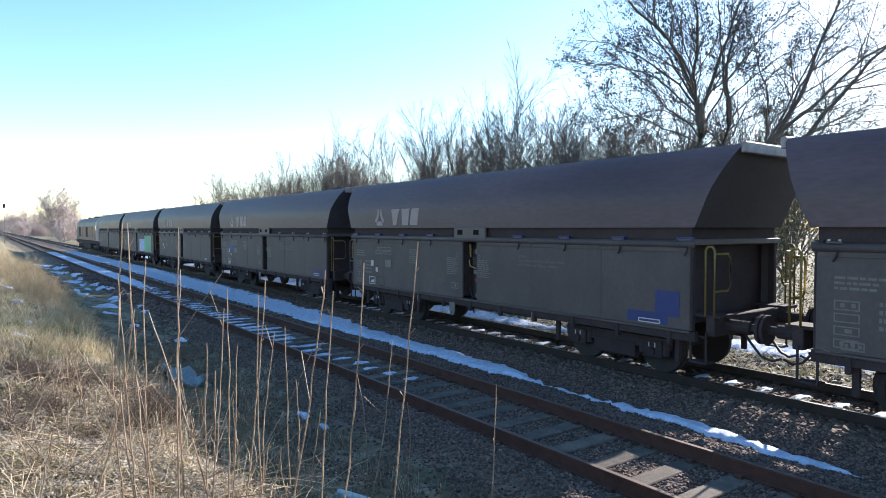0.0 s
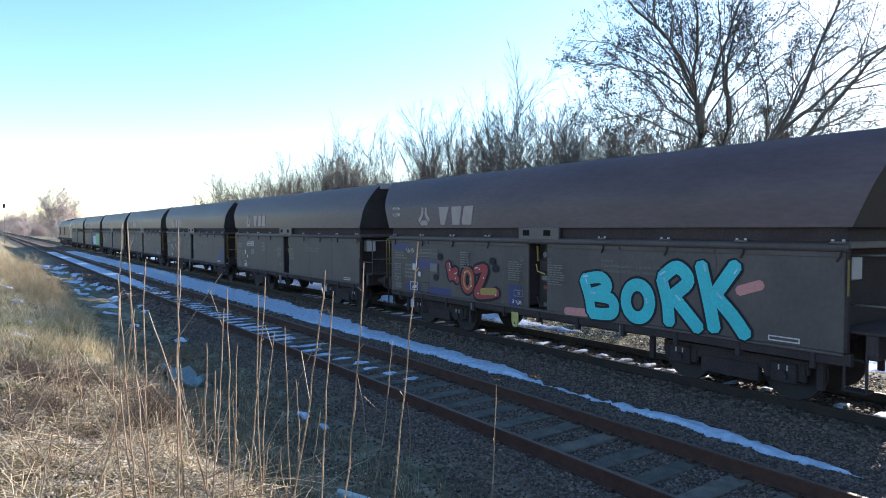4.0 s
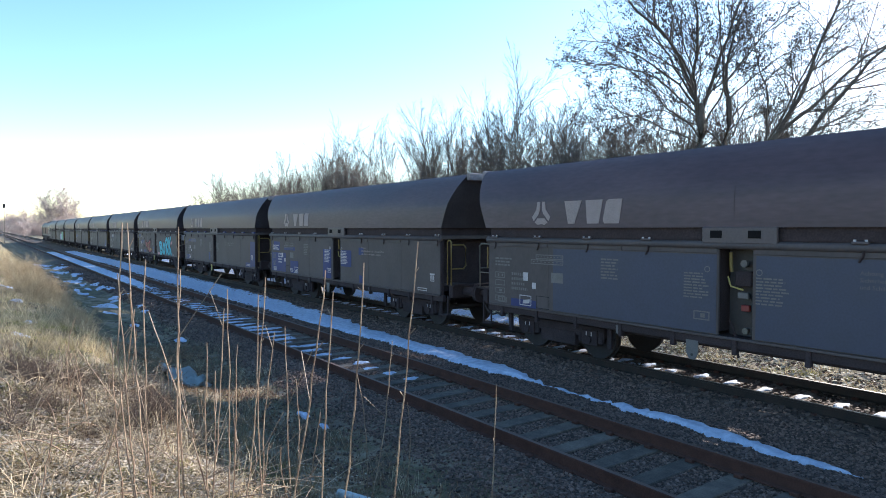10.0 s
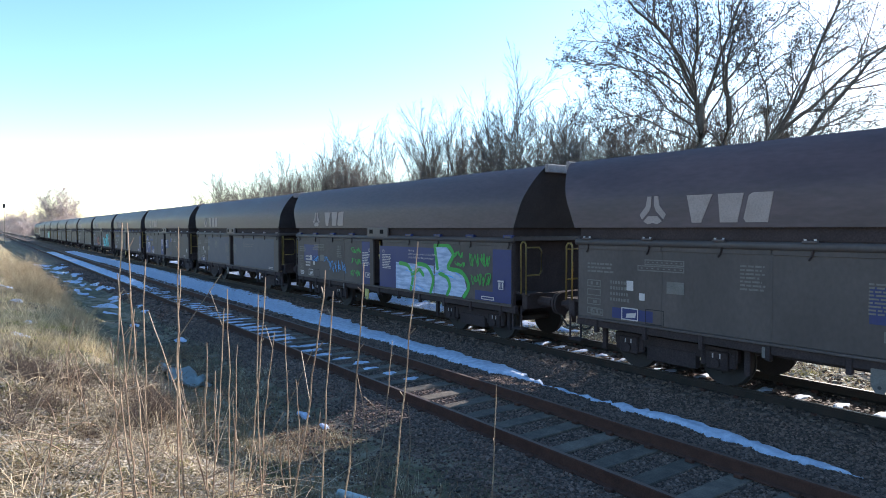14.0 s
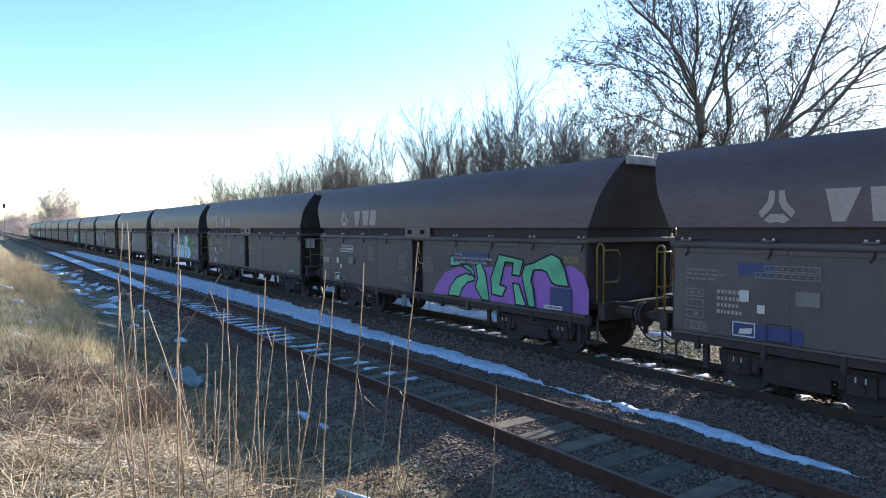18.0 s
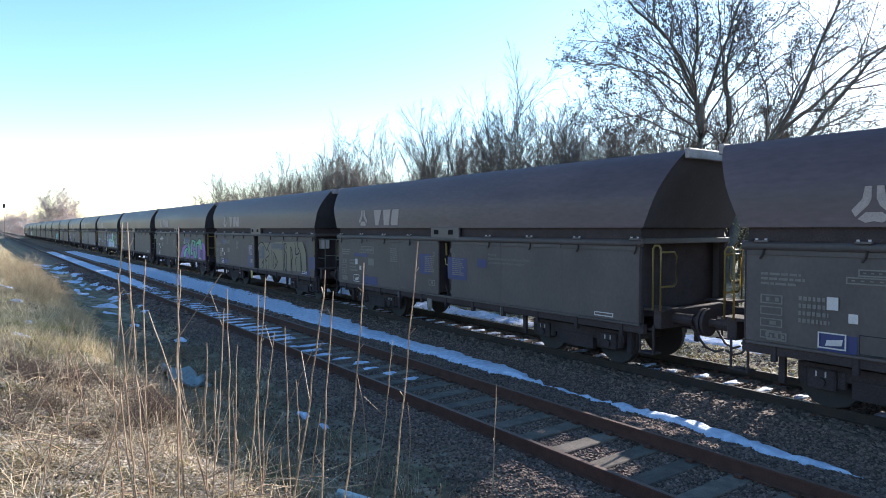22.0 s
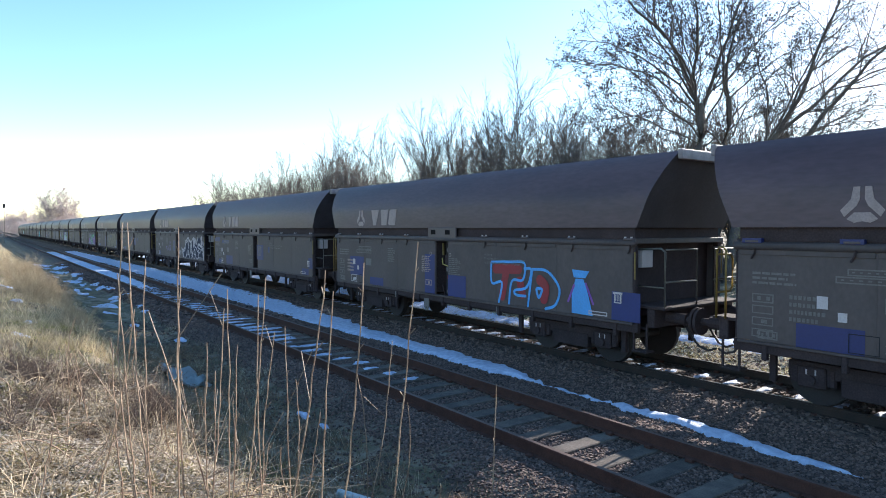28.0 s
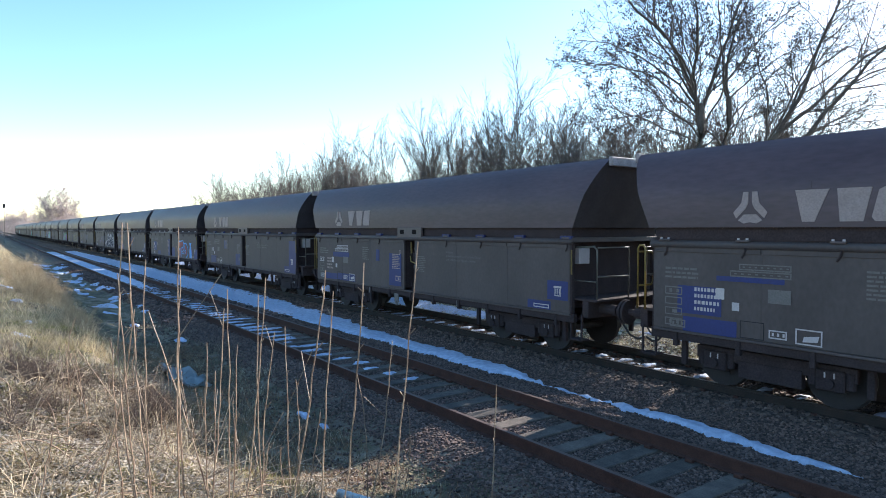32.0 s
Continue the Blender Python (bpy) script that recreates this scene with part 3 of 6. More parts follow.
def stroke(w, pts, width, material, name="spray_stroke", plane=None):
    q = smooth_line(pts) if len(pts) > 2 else [Vector(a) for a in pts]
    y = next_y(w) if plane is None else plane
    closed = (q[0] - q[-1]).length < 1e-4
    if closed:
        q = q[:-1]
    bm = B()
    rows = []
    for i, c in enumerate(q):
        if closed:
            d = q[(i + 1) % len(q)] - q[i - 1]
        else:
            d = q[min(i + 1, len(q) - 1)] - q[max(i - 1, 0)]
        if d.length < 1e-6:
            continue
        nrm = Vector((-d.y, d.x)).normalized() * width / 2
        rows.append((c + nrm, c - nrm))
    if not closed:
        d0, d1 = (q[0] - q[1]).normalized() * width * 0.3, (q[-1] - q[-2]).normalized() * width * 0.3
        rows.insert(0, ((rows[0][0] * 0.75 + rows[0][1] * 0.25) + d0, (rows[0][1] * 0.75 + rows[0][0] * 0.25) + d0))
        rows.append(((rows[-1][0] * 0.75 + rows[-1][1] * 0.25) + d1, (rows[-1][1] * 0.75 + rows[-1][0] * 0.25) + d1))
    vs = [[bm.verts.new((a.x, y - 0.0003 * i / len(rows), a.y)) for a in r] for i, r in enumerate(rows)]
    for a, b in zip(vs, vs[1:] + ([vs[0]] if closed else [])):
        bm.faces.new((a[0], b[0], b[1], a[1]))
    return part(name, bm, material, w)


def bubble(w, strokes, width, fill, line, edge=0.05, shine=None):
    for s in strokes:
        stroke(w, s, width + 2 * edge, line, "outline_stroke")
    for s in strokes:
        stroke(w, s, width, fill, "letter_stroke")
    for s in strokes if shine else []:
        a, b = Vector(s[0]), Vector(s[1])
        d = (b - a).normalized()
        o = Vector((-d.y, d.x)) * width * 0.25
        stroke(w, [tuple(a + o), tuple(a + o + d * min(0.12, (b - a).length * 0.6))], 0.025, shine, "highlight_stroke")


def letter(w, pts, fill, line):
    """A filled letter shape with a dark outline."""
    sheet(w, "letter_shape", pts, fill)
    for p, q in zip(pts, pts[1:] + pts[:1]):
        stroke(w, [p, q], 0.04, line, "outline_stroke")


def ring_pts(cx, cz, rx, rz, n=14):
    return [(cx + rx * math.cos(2 * math.pi * k / n), cz + rz * math.sin(2 * math.pi * k / n)) for k in range(n + 1)]


def scribble(w, x0, x1, z0, z1, waves, material, width, seed, plane=None):
    """An unreadable sprayed tag: a row of restless, looping strokes."""
    rng = random.Random(seed)
    n_ = max(2, waves // 2)
    step = (x1 - x0) / n_
    h = z1 - z0
    for k in range(n_):
        cx = x0 + step * (k + 0.5)
        pts = [(cx - 0.45 * step, z0 + h * rng.uniform(0.5, 1.0))]
        up = rng.random() < 0.5
        for q in range(5):
            up = not up
            pts.append((cx + step * rng.uniform(-0.55, 0.6), z0 + h * (rng.uniform(0.65, 1.0) if up else rng.uniform(0.0, 0.35))))
        stroke(w, pts, width * 0.5, material, "spray_tag", None if plane is None else plane - 0.0004 * k)


def bars(w, name, x0, x1, z0, z1, rows, material, seed=0, fill=0.5, short=0.05, long=0.16):
    """Unreadable small lettering: rows of plain bars, one painted block."""
    rng = random.Random(seed)
    bm = B()
    y = next_y(w)
    dz = (z1 - z0) / rows
    for k in range(rows):
        zt = z1 - k * dz
        xe = x1 - rng.uniform(0, 0.3) * (x1 - x0)
        x = x0
        while x < xe:
            e = min(xe, x + rng.uniform(short, long))
            bm.faces.new([bm.verts.new(p) for p in ((x, y, zt - dz * fill), (e, y, zt - dz * fill), (e, y, zt), (x, y, zt))])
            x = e + 0.02
    return tagged(part(name, bm, material, w), kind="stuff")


def frame_box(w, name, x0, x1, z0, z1, t, material, inner=0):
    bm = B()
    y = next_y(w)
    for a, b, c, d in ((x0, x1, z0, z0 + t), (x0, x1, z1 - t, z1), (x0, x0 + t, z0 + t, z1 - t), (x1 - t, x1, z0 + t, z1 - t)):
        bm.faces.new([bm.verts.new(p) for p in ((a, y, c), (b, y, c), (b, y, d), (a, y, d))])
    for k in range(inner):
        a = x0 + (x1 - x0) * (k + 0.6) / (inner + 0.4)
        b = a + (x1 - x0) * 0.4 / (inner + 0.4)
        bm.faces.new([bm.verts.new(p) for p in ((a, y, z0 + 2 * t), (b, y, z0 + 2 * t), (b, y, z1 - 2 * t), (a, y, z1 - 2 * t))])
    return part(name, bm, material, w)


def lettering(w, text, x, z, size, material, name="lettering"):
    cu = bpy.data.curves.new(name, "FONT")
    cu.body, cu.size, cu.space_line, cu.resolution_u = text, size, 1.15, 2
    tmp = new("tmp", cu)
    me = bpy.data.meshes.new_from_object(tmp)
    bpy.data.objects.remove(tmp)
    me.materials.append(material)
    ob = new(name, me)
    ob.parent = w
    tagged(ob, kind="stuff")
    ob.matrix_basis = Matrix.Translation((x, next_y(w) - 0.001, z)) @ Matrix.Rotation(radians(90), 4, "X")
    return ob


WARNING = "Achtung\nSicherheitsabstand von 1,5m beim Öffnen\nund Schließen der Klappen einhalten"
BRIGHT = {4, 6, 9, 13, 15, 16}


def markings(num, w):
    """The standard lettering of a wagon side."""
    mk = M_WHITE if num in (4, 6, 16) else M_LOGO if num in BRIGHT else M_MARK
    near = num >= -1
    bars(w, "load_table", -5.78, -5.1, 1.8, 2.02, 3, M_WHITE if num == 4 else M_MARK, num)
    if near:
        for k, z in enumerate((1.38, 1.2, 1.02)):
            frame_box(w, "data_frame", -5.78, -5.45, z, z + 0.13, 0.018, M_MARK, k % 3)
        frame_box(w, "data_frame", -5.78, -5.45, 1.55, 1.69, 0.02, M_WHITE if num in (8, 15) else M_MARK, 2)
        stroke(w, ring_pts(-0.455, 2.015, 0.045, 0.045, 10), 0.014, mk, "round_mark")
        stroke(w, ring_pts(0.41, 2.005, 0.045, 0.045, 10), 0.014, mk, "round_mark")
    bars(w, "number_marking", -5.22, -4.9 if num == 8 else -4.7, 1.27, 1.7, 4, mk, num + 50, 0.55, 0.03, 0.055)
    rect(w, "white_label", -4.84, -4.69, 1.54, 1.72, M_WHITE)
    rect(w, "white_label", -4.56, -4.44, 1.38, 1.51, M_WHITE)
    grid = M_WHITE if num in (1, 8, 15) else M_MARK
    for k in range(2 if near else 1):
        frame_box(w, "inspection_grid", -4.6 + 0.15 * k, -3.65, 1.92 + 0.11 * k, 2.02 + 0.11 * k, 0.02, grid, 8)
    rect(w, "pale_label", -3.99, -3.65, 1.55, 1.76, M_MARK)
    bars(w, "small_lettering", -2.67, -2.24, 1.69, 2.11, 7, M_MARK, num + 9)
    frame_box(w, "white_frame", -5.68, -5.38, 1.0, 1.13, 0.02, M_WHITE if num in (4, 6, 15) else M_MARK, 3)
    if near:
        sx = -3.58 if num in (4, 14, 15, 16) else -4.95
        frame_box(w, "white_frame", sx, sx + 0.37, 0.99, 1.22, 0.02, M_WHITE, 0)
        sheet(w, "slanted_sign", [(sx + 0.1, 1.03), (sx + 0.31, 1.05), (sx + 0.33, 1.14), (sx + 0.12, 1.11)], M_WHITE)
        if sx > -4:
            frame_box(w, "white_frame", -3.97, -3.7, 1.02, 1.15, 0.02, M_WHITE, 3)
    bars(w, "instruction_marking", -0.88, -0.42, 1.5, 1.95, 9, mk, num + 21)
    frame_box(w, "wagon_pictogram", -0.69, -0.4, 1.17, 1.32, 0.02, mk, 1)
    bars(w, "instruction_marking", 0.36, 0.86, 1.49, 1.93, 9, mk if num in (4, 6, 10) else M_MARK, num + 33)
    if near:
        lettering(w, WARNING, 1.79, 2.05, 0.083, M_WHITE if num == 6 else M_LOGO if num == 4 else M_MARK, "warning_lettering")
        if num in (3, 4, 6, 12, 13, 14, 15):
            frame_box(w, "white_grid", 5.62, 5.79, 1.28, 1.48, 0.02, M_WHITE, 3)
            rect(w, "white_grid_bar", 5.59, 5.81, 1.45, 1.49, M_WHITE)
    frame_box(w, "white_plate", 5.0, 5.46, 1.0, 1.08, 0.02, M_WHITE, 5)
    frame_box(w, "cover_hatch", -4.42, -4.04, 0.97, 1.24, 0.012, G_INK, 0)


BLUE = {0: [(4.7, 5.55, 1.0, 1.2), (5.3, 5.78, 1.15, 1.6)], 1: [(-4.9, -3.8, 1.88, 1.93)], 2: [(-6.0, -5.2, 2.08, 2.25), (-5.35, -4.65, 0.95, 1.15), (-4.15, -3.2, 0.96, 1.14), (-5.0, -3.9, 1.6, 1.85), (-1.0, -0.6, 0.95, 1.4)],
        3: [(-5.7, -4.9, 0.95, 1.2), (-5.2, -3.6, 1.95, 2.1), (-1.1, -0.85, 1.05, 1.45), (5.4, 6.0, 1.0, 2.1), (4.75, 5.6, 0.95, 1.15)],
        4: [(-5.88, -4.42, 0.97, 1.72), (-5.7, -5.05, 1.8, 2.16), (-4.63, -3.52, 1.84, 1.96), (-3.96, -3.2, 0.97, 1.44), (-1.02, -0.36, 0.97, 1.97), (0.34, 1.1, 1.43, 1.97), (1.6, 1.92, 1.85, 2.08), (1.64, 1.84, 0.97, 1.2)],
        5: [(-5.4, -4.6, 0.95, 1.12), (-1.1, -0.6, 1.5, 2.0), (0.2, 0.95, 1.4, 1.95)], 6: [(-1.05, -0.54, 0.96, 2.33), (0.06, 1.0, 0.96, 2.17), (1.0, 3.0, 1.72, 2.17), (5.3, 5.95, 0.97, 2.2), (4.65, 5.4, 0.97, 1.2), (-5.5, -4.3, 1.5, 2.1)],
        7: [(-5.3, -4.4, 1.0, 1.2), (-1.0, -0.6, 1.4, 1.9)], 9: [(-5.1, -4.0, 0.97, 1.2), (-1.15, -0.55, 0.97, 1.95), (-5.0, -4.4, 1.95, 2.15), (5.45, 6.0, 1.2, 1.65), (4.95, 5.6, 0.95, 1.15)],
        10: [(-4.35, -3.4, 0.95, 1.2), (-1.1, -0.56, 1.46, 2.0), (0.2, 1.0, 1.4, 1.95), (1.4, 1.75, 1.75, 1.95), (-4.9, -4.0, 1.8, 1.9)], 11: [(-1.15, -0.6, 1.3, 1.95), (0.1, 0.6, 1.5, 1.9), (-5.1, -4.6, 0.95, 1.2)],
        12: [(-6.2, -5.34, 2.04, 2.25), (-5.52, -5.04, 0.97, 1.17), (-4.3, -3.33, 0.97, 1.38), (-4.95, -3.88, 1.96, 2.11), (0.04, 0.84, 1.34, 1.98), (1.37, 1.57, 1.68, 1.92), (4.9, 5.5, 0.97, 1.2), (5.5, 5.85, 1.2, 1.6)], 13: [(-1.0, -0.54, 0.96, 2.0), (0.06, 0.8, 0.96, 1.5), (5.3, 5.95, 0.96, 1.5), (-5.3, -4.4, 1.2, 1.8), (-4.0, -3.2, 0.97, 1.2)],
        14: [(-5.2, -4.3, 0.95, 1.3), (-3.0, -2.5, 1.7, 2.1), (5.3, 6.0, 1.15, 2.2), (4.85, 5.95, 0.95, 1.2), (-1.2, -0.56, 0.97, 1.5)], 15: [(-5.33, -4.43, 0.97, 1.17), (-4.42, -3.17, 0.97, 1.2), (-4.76, -3.58, 1.74, 1.9), (-1.84, -1.63, 1.71, 2.05), (-1.06, -0.39, 1.03, 1.96), (5.4, 5.98, 1.2, 1.6), (4.8, 5.5, 0.97, 1.15)],
        16: [(-5.66, -4.86, 1.25, 1.72), (-5.55, -4.6, 0.95, 1.2), (-4.95, -3.87, 1.84, 1.92)], -1: [(4.8, 5.6, 0.97, 1.2), (-5.4, -3.8, 1.6, 1.95)], 17: [(-5.0, -4.2, 1.0, 1.3)]}
for num, w in wagons.items():
    for x0, x1, z0, z1 in BLUE.get(num, []):
        rect(w, "paint_patch", x0, x1, z0, z1, M_BLUE2 if num in (0, 1, 4, 13, 15, 16) else M_BLUE, "blue repainted patch")
    if num in (0, 3, 6, 14, 15):
        for hx in HINGES:
            part("hinge_paint", box(B(), hx - 0.15, hx + 0.15, -1.475, -1.40, 2.465, 2.535), M_BLUE, w, "blue painted hinge block")

# wagon with dull blue fields on the doors
rect(wagons[5], "dull_blue_field", -4.1, -0.45, 0.97, 2.26, G_DULL, "dull slate-blue field on the door")
rect(wagons[5], "dull_blue_field", 0.2, 5.4, 0.97, 2.26, G_DULL, "dull slate-blue field on the door")

# wagon with turquoise and red pieces
w = wagons[2]
for s in ([(0.75, 1.0), (1.3, 1.02)], [(4.4, 1.7), (4.75, 1.82)]):
    stroke(w, s, 0.16, G_PINK, "spray_cloud")
bubble(w, [[(1.22, 1.68), (1.35, 1.35), (1.42, 1.05)], [(1.22, 1.68), (1.65, 1.74), (1.80, 1.55), (1.40, 1.40)], [(1.40, 1.38), (1.90, 1.34), (1.92, 1.08), (1.42, 1.03)], ring_pts(2.50, 1.36, 0.26, 0.30),
           [(3.00, 1.8), (3.12, 1.4), (3.16, 1.05)], [(3.00, 1.82), (3.30, 2.02), (3.52, 1.8), (3.22, 1.52)], [(3.25, 1.5), (3.50, 1.25), (3.72, 1.02)], [(3.75, 2.08), (3.90, 1.5), (4.00, 1.05)], [(4.35, 2.1), (4.00, 1.6)], [(4.00, 1.6), (4.30, 1.3), (4.52, 1.02)]], 0.23, G_TURQ, G_INK, 0.045, G_LILAC)
bubble(w, [[(-3.3, 1.78), (-3.18, 1.42)], [(-2.95, 1.62), (-3.12, 1.56), (-2.9, 1.38)], ring_pts(-2.5, 1.42, 0.17, 0.24), [(-2.2, 1.68), (-1.82, 1.74), (-1.98, 1.4), (-2.15, 1.1), (-1.7, 1.12), (-1.38, 1.2)]], 0.19, G_RED, G_INK, 0.06, M_WHITE)
stroke(w, [(-1.95, 1.18), (-1.45, 1.22)], 0.17, G_GOLD)
stroke(w, ring_pts(-2.5, 1.42, 0.15, 0.22), 0.05, G_GOLD)
for cx, cz in ((-3.25, 1.62), (-2.62, 1.6), (-2.36, 1.28), (-2.05, 1.7), (-1.9, 1.5), (-2.1, 1.12), (-1.45, 1.13), (-3.0, 1.42)):
    stroke(w, [(cx, cz), (cx + 0.03, cz + 0.012)], 0.035, M_WHITE, "highlight_stroke")
for cx, cz in ((-1.55, 1.92), (-1.45, 1.75), (-3.65, 1.95), (-3.85, 1.4)):
    stroke(w, ring_pts(cx, cz, 0.07, 0.045, 8), 0.09, G_INK, "spray_cloud")
scribble(w, -6.02, -5.6, 3.2, 3.31, 6, M_WHITE, 0.016, 21, -1.455)
scribble(w, -5.98, -5.62, 3.02, 3.13, 6, M_WHITE, 0.016, 22, -1.4585)
scribble(w, -5.3, -4.88, 1.98, 2.15, 6, M_WHITE, 0.02, 5)
scribble(w, -0.85, -0.56, 0.98, 1.1, 6, M_WHITE, 0.022, 6)

# wagon with lilac and green pieces
w = wagons[6]
sheet(w, "lilac_field", [(1.0, 0.97), (2.9, 0.97), (2.9, 1.7), (1.0, 1.72)], G_LILAC)
sheet(w, "lilac_field", [(2.93, 0.98), (4.1, 0.97), (4.32, 1.2), (4.2, 1.5), (3.6, 1.68), (3.72, 2.0), (3.5, 2.2), (2.98, 2.2)], G_LILAC)
for s in ([(1.2, 1.7), (1.65, 1.64), (1.88, 1.35), (1.78, 0.98)], [(1.9, 1.42), (2.2, 1.56), (2.42, 1.42)], [(2.15, 1.72), (2.6, 1.66), (2.88, 1.35), (2.75, 0.98)], [(2.95, 2.24), (3.02, 1.9), (3.08, 1.62)],
          [(2.95, 2.24), (3.5, 2.25), (3.76, 2.02), (3.55, 1.68), (4.1, 1.6), (4.4, 1.28), (4.2, 0.98)], [(3.15, 1.52), (3.5, 1.42), (3.62, 1.2), (3.5, 0.98)]):
    stroke(w, s, 0.11, G_GREEN)
for k in range(9):
    rng = random.Random(k)
    x, z = rng.uniform(1.1, 4.0), rng.uniform(1.05, 1.6)
    stroke(w, [(x, z), (x + rng.uniform(0.2, 0.5), z + rng.uniform(-0.12, 0.16))], 0.016, G_SKYB, "spray_streak")
for a in ((3.8, 4.25, 1.95, 2.12, 6, 1), (3.85, 4.3, 1.72, 1.86, 6, 2), (4.45, 5.2, 1.75, 2.1, 9, 3), (4.5, 5.25, 1.3, 1.62, 8, 4), (-1.75, -1.1, 1.85, 2.08, 7, 5), (-1.7, -1.1, 1.52, 1.75, 6, 6), (-1.75, -1.1, 1.15, 1.4, 6, 7)):
    scribble(w, *a[:4], a[4], G_GREEN, 0.045, a[5])
scribble(w, -4.7, -3.4, 1.5, 1.72, 9, G_SKYB, 0.03, 8)
scribble(w, -3.3, -2.1, 1.2, 1.65, 8, G_SKYB, 0.035, 9)

# wagon with a mint and purple piece
w = wagons[8]
sheet(w, "purple_field", [(0.87, 0.98), (1.04, 1.24), (1.39, 1.55), (1.96, 1.72), (5.79, 1.92), (6.07, 1.77), (6.21, 1.46), (6.2, 0.98)], G_PURPLE)
letter(w, [(1.62, 1.98), (2.06, 2.04), (2.07, 1.77), (1.62, 1.73)], G_MINT, G_INK)
letter(w, [(1.53, 0.98), (1.65, 1.24), (1.91, 1.46), (2.28, 1.58), (2.65, 1.53), (2.61, 1.42), (2.34, 1.36), (2.13, 1.19), (2.02, 0.98)], G_MINT, G_INK)
letter(w, [(2.09, 1.77), (2.34, 1.81), (2.59, 1.69), (2.63, 1.48), (2.47, 1.63)], G_MINT, G_INK)
letter(w, [(2.67, 1.82), (2.87, 1.86), (3.05, 1.61), (3.19, 0.98), (2.92, 0.98), (2.65, 1.27), (2.75, 1.49)], G_MINT, G_INK)
letter(w, [(3.52, 2.09), (4.35, 1.99), (4.23, 1.63), (3.97, 1.64), (4.02, 1.91), (3.74, 1.92), (3.56, 1.39), (3.78, 1.35), (3.65, 1.12), (3.28, 1.15), (3.24, 1.53), (3.41, 1.86)], G_MINT, G_INK)
letter(w, [(4.01, 1.46), (4.21, 1.45), (4.28, 1.3), (4.45, 0.98), (4.1, 0.98)], G_MINT, G_INK)
letter(w, [(4.52, 0.98), (4.4, 1.31), (4.3, 1.66), (4.4, 1.88), (4.67, 1.94), (4.91, 2.04), (5.21, 2.15), (5.44, 2.07), (5.58, 1.85), (5.7, 1.5), (5.37, 1.5), (5.22, 1.55), (5.07, 1.76), (4.91, 1.81), (4.67, 1.78), (4.6, 1.56), (4.68, 1.33), (4.73, 0.98)], G_MINT, G_INK)
rect(w, "paint_patch", 5.18, 5.78, 0.97, 1.46, M_BLUE, "blue repainted patch")
rect(w, "paint_patch", 1.8, 3.15, 1.84, 2.1, M_BLUE, "blue repainted patch")
frame_box(w, "white_plate", 5.0, 5.5, 1.0, 1.07, 0.02, M_WHITE, 5)
lettering(w, "2020", 5.55, 1.98, 0.2, G_GOLD, "sprayed_number")
lettering(w, WARNING, 1.86, 2.03, 0.085, M_WHITE, "warning_lettering")

# wagon with pale beige block piece
w = wagons[9]
sheet(w, "beige_field", [(0.3, 0.98), (1.94, 0.98), (5.32, 1.08), (5.24, 1.81), (4.96, 2.18), (4.43, 2.16), (4.08, 2.18), (3.35, 2.15), (2.95, 2.17), (1.69, 2.09), (0.3, 2.08)], G_BEIGE)
for s in ([(0.2, 1.98), (0.48, 2.09), (0.76, 2.06), (1.02, 1.89), (1.2, 1.77), (1.37, 1.96), (1.61, 2.13)], [(1.28, 1.84), (1.48, 1.67), (1.42, 1.55), (1.08, 1.42), (1.2, 1.29)], [(1.03, 1.4), (1.15, 0.98)], [(1.45, 1.49), (1.41, 1.01)], [(0.58, 1.11), (0.8, 1.35), (0.76, 1.06), (0.62, 1.01)],):
    stroke(w, s, 0.045, G_INK)
for s in ([(1.77, 1.8), (1.8, 1.1)], [(1.96, 1.7), (2.39, 1.36), (2.12, 1.08), (1.97, 1.06)], [(2.0, 1.59), (1.98, 1.12)], [(2.12, 1.54), (2.27, 1.32), (2.12, 1.19)], [(2.98, 2.17), (3.03, 1.01)],):
    stroke(w, s, 0.045, G_INK)
for s in ([(3.16, 1.67), (3.33, 1.73), (3.36, 1.04), (3.16, 1.18), (3.16, 1.67)], [(3.16, 1.77), (3.14, 2.04), (3.32, 2.08), (3.35, 1.89)], [(3.75, 1.93), (3.85, 1.94), (3.95, 1.57), (3.86, 1.41), (3.9, 0.98)], [(3.79, 1.91), (3.81, 0.98)], [(4.2, 2.14), (4.26, 1.84), (4.3, 1.69), (4.6, 1.76)],):
    stroke(w, s, 0.045, G_INK)
for s in ([(4.48, 2.17), (4.48, 2.0), (4.7, 1.77), (4.78, 1.49), (4.85, 1.07)], [(4.38, 1.6), (4.27, 1.49), (4.33, 1.05)], [(4.74, 1.63), (4.77, 1.06)], [(4.94, 2.16), (5.18, 1.9), (5.27, 1.54), (5.29, 1.12)],):
    stroke(w, s, 0.045, G_INK)
rect(w, "paint_patch", 0.3, 0.95, 1.4, 1.95, G_GREYBL, "grey-blue repainted patch")
rect(w, "paint_patch", 1.75, 3.15, 1.84, 2.08, G_GREYBL, "grey-blue repainted patch")

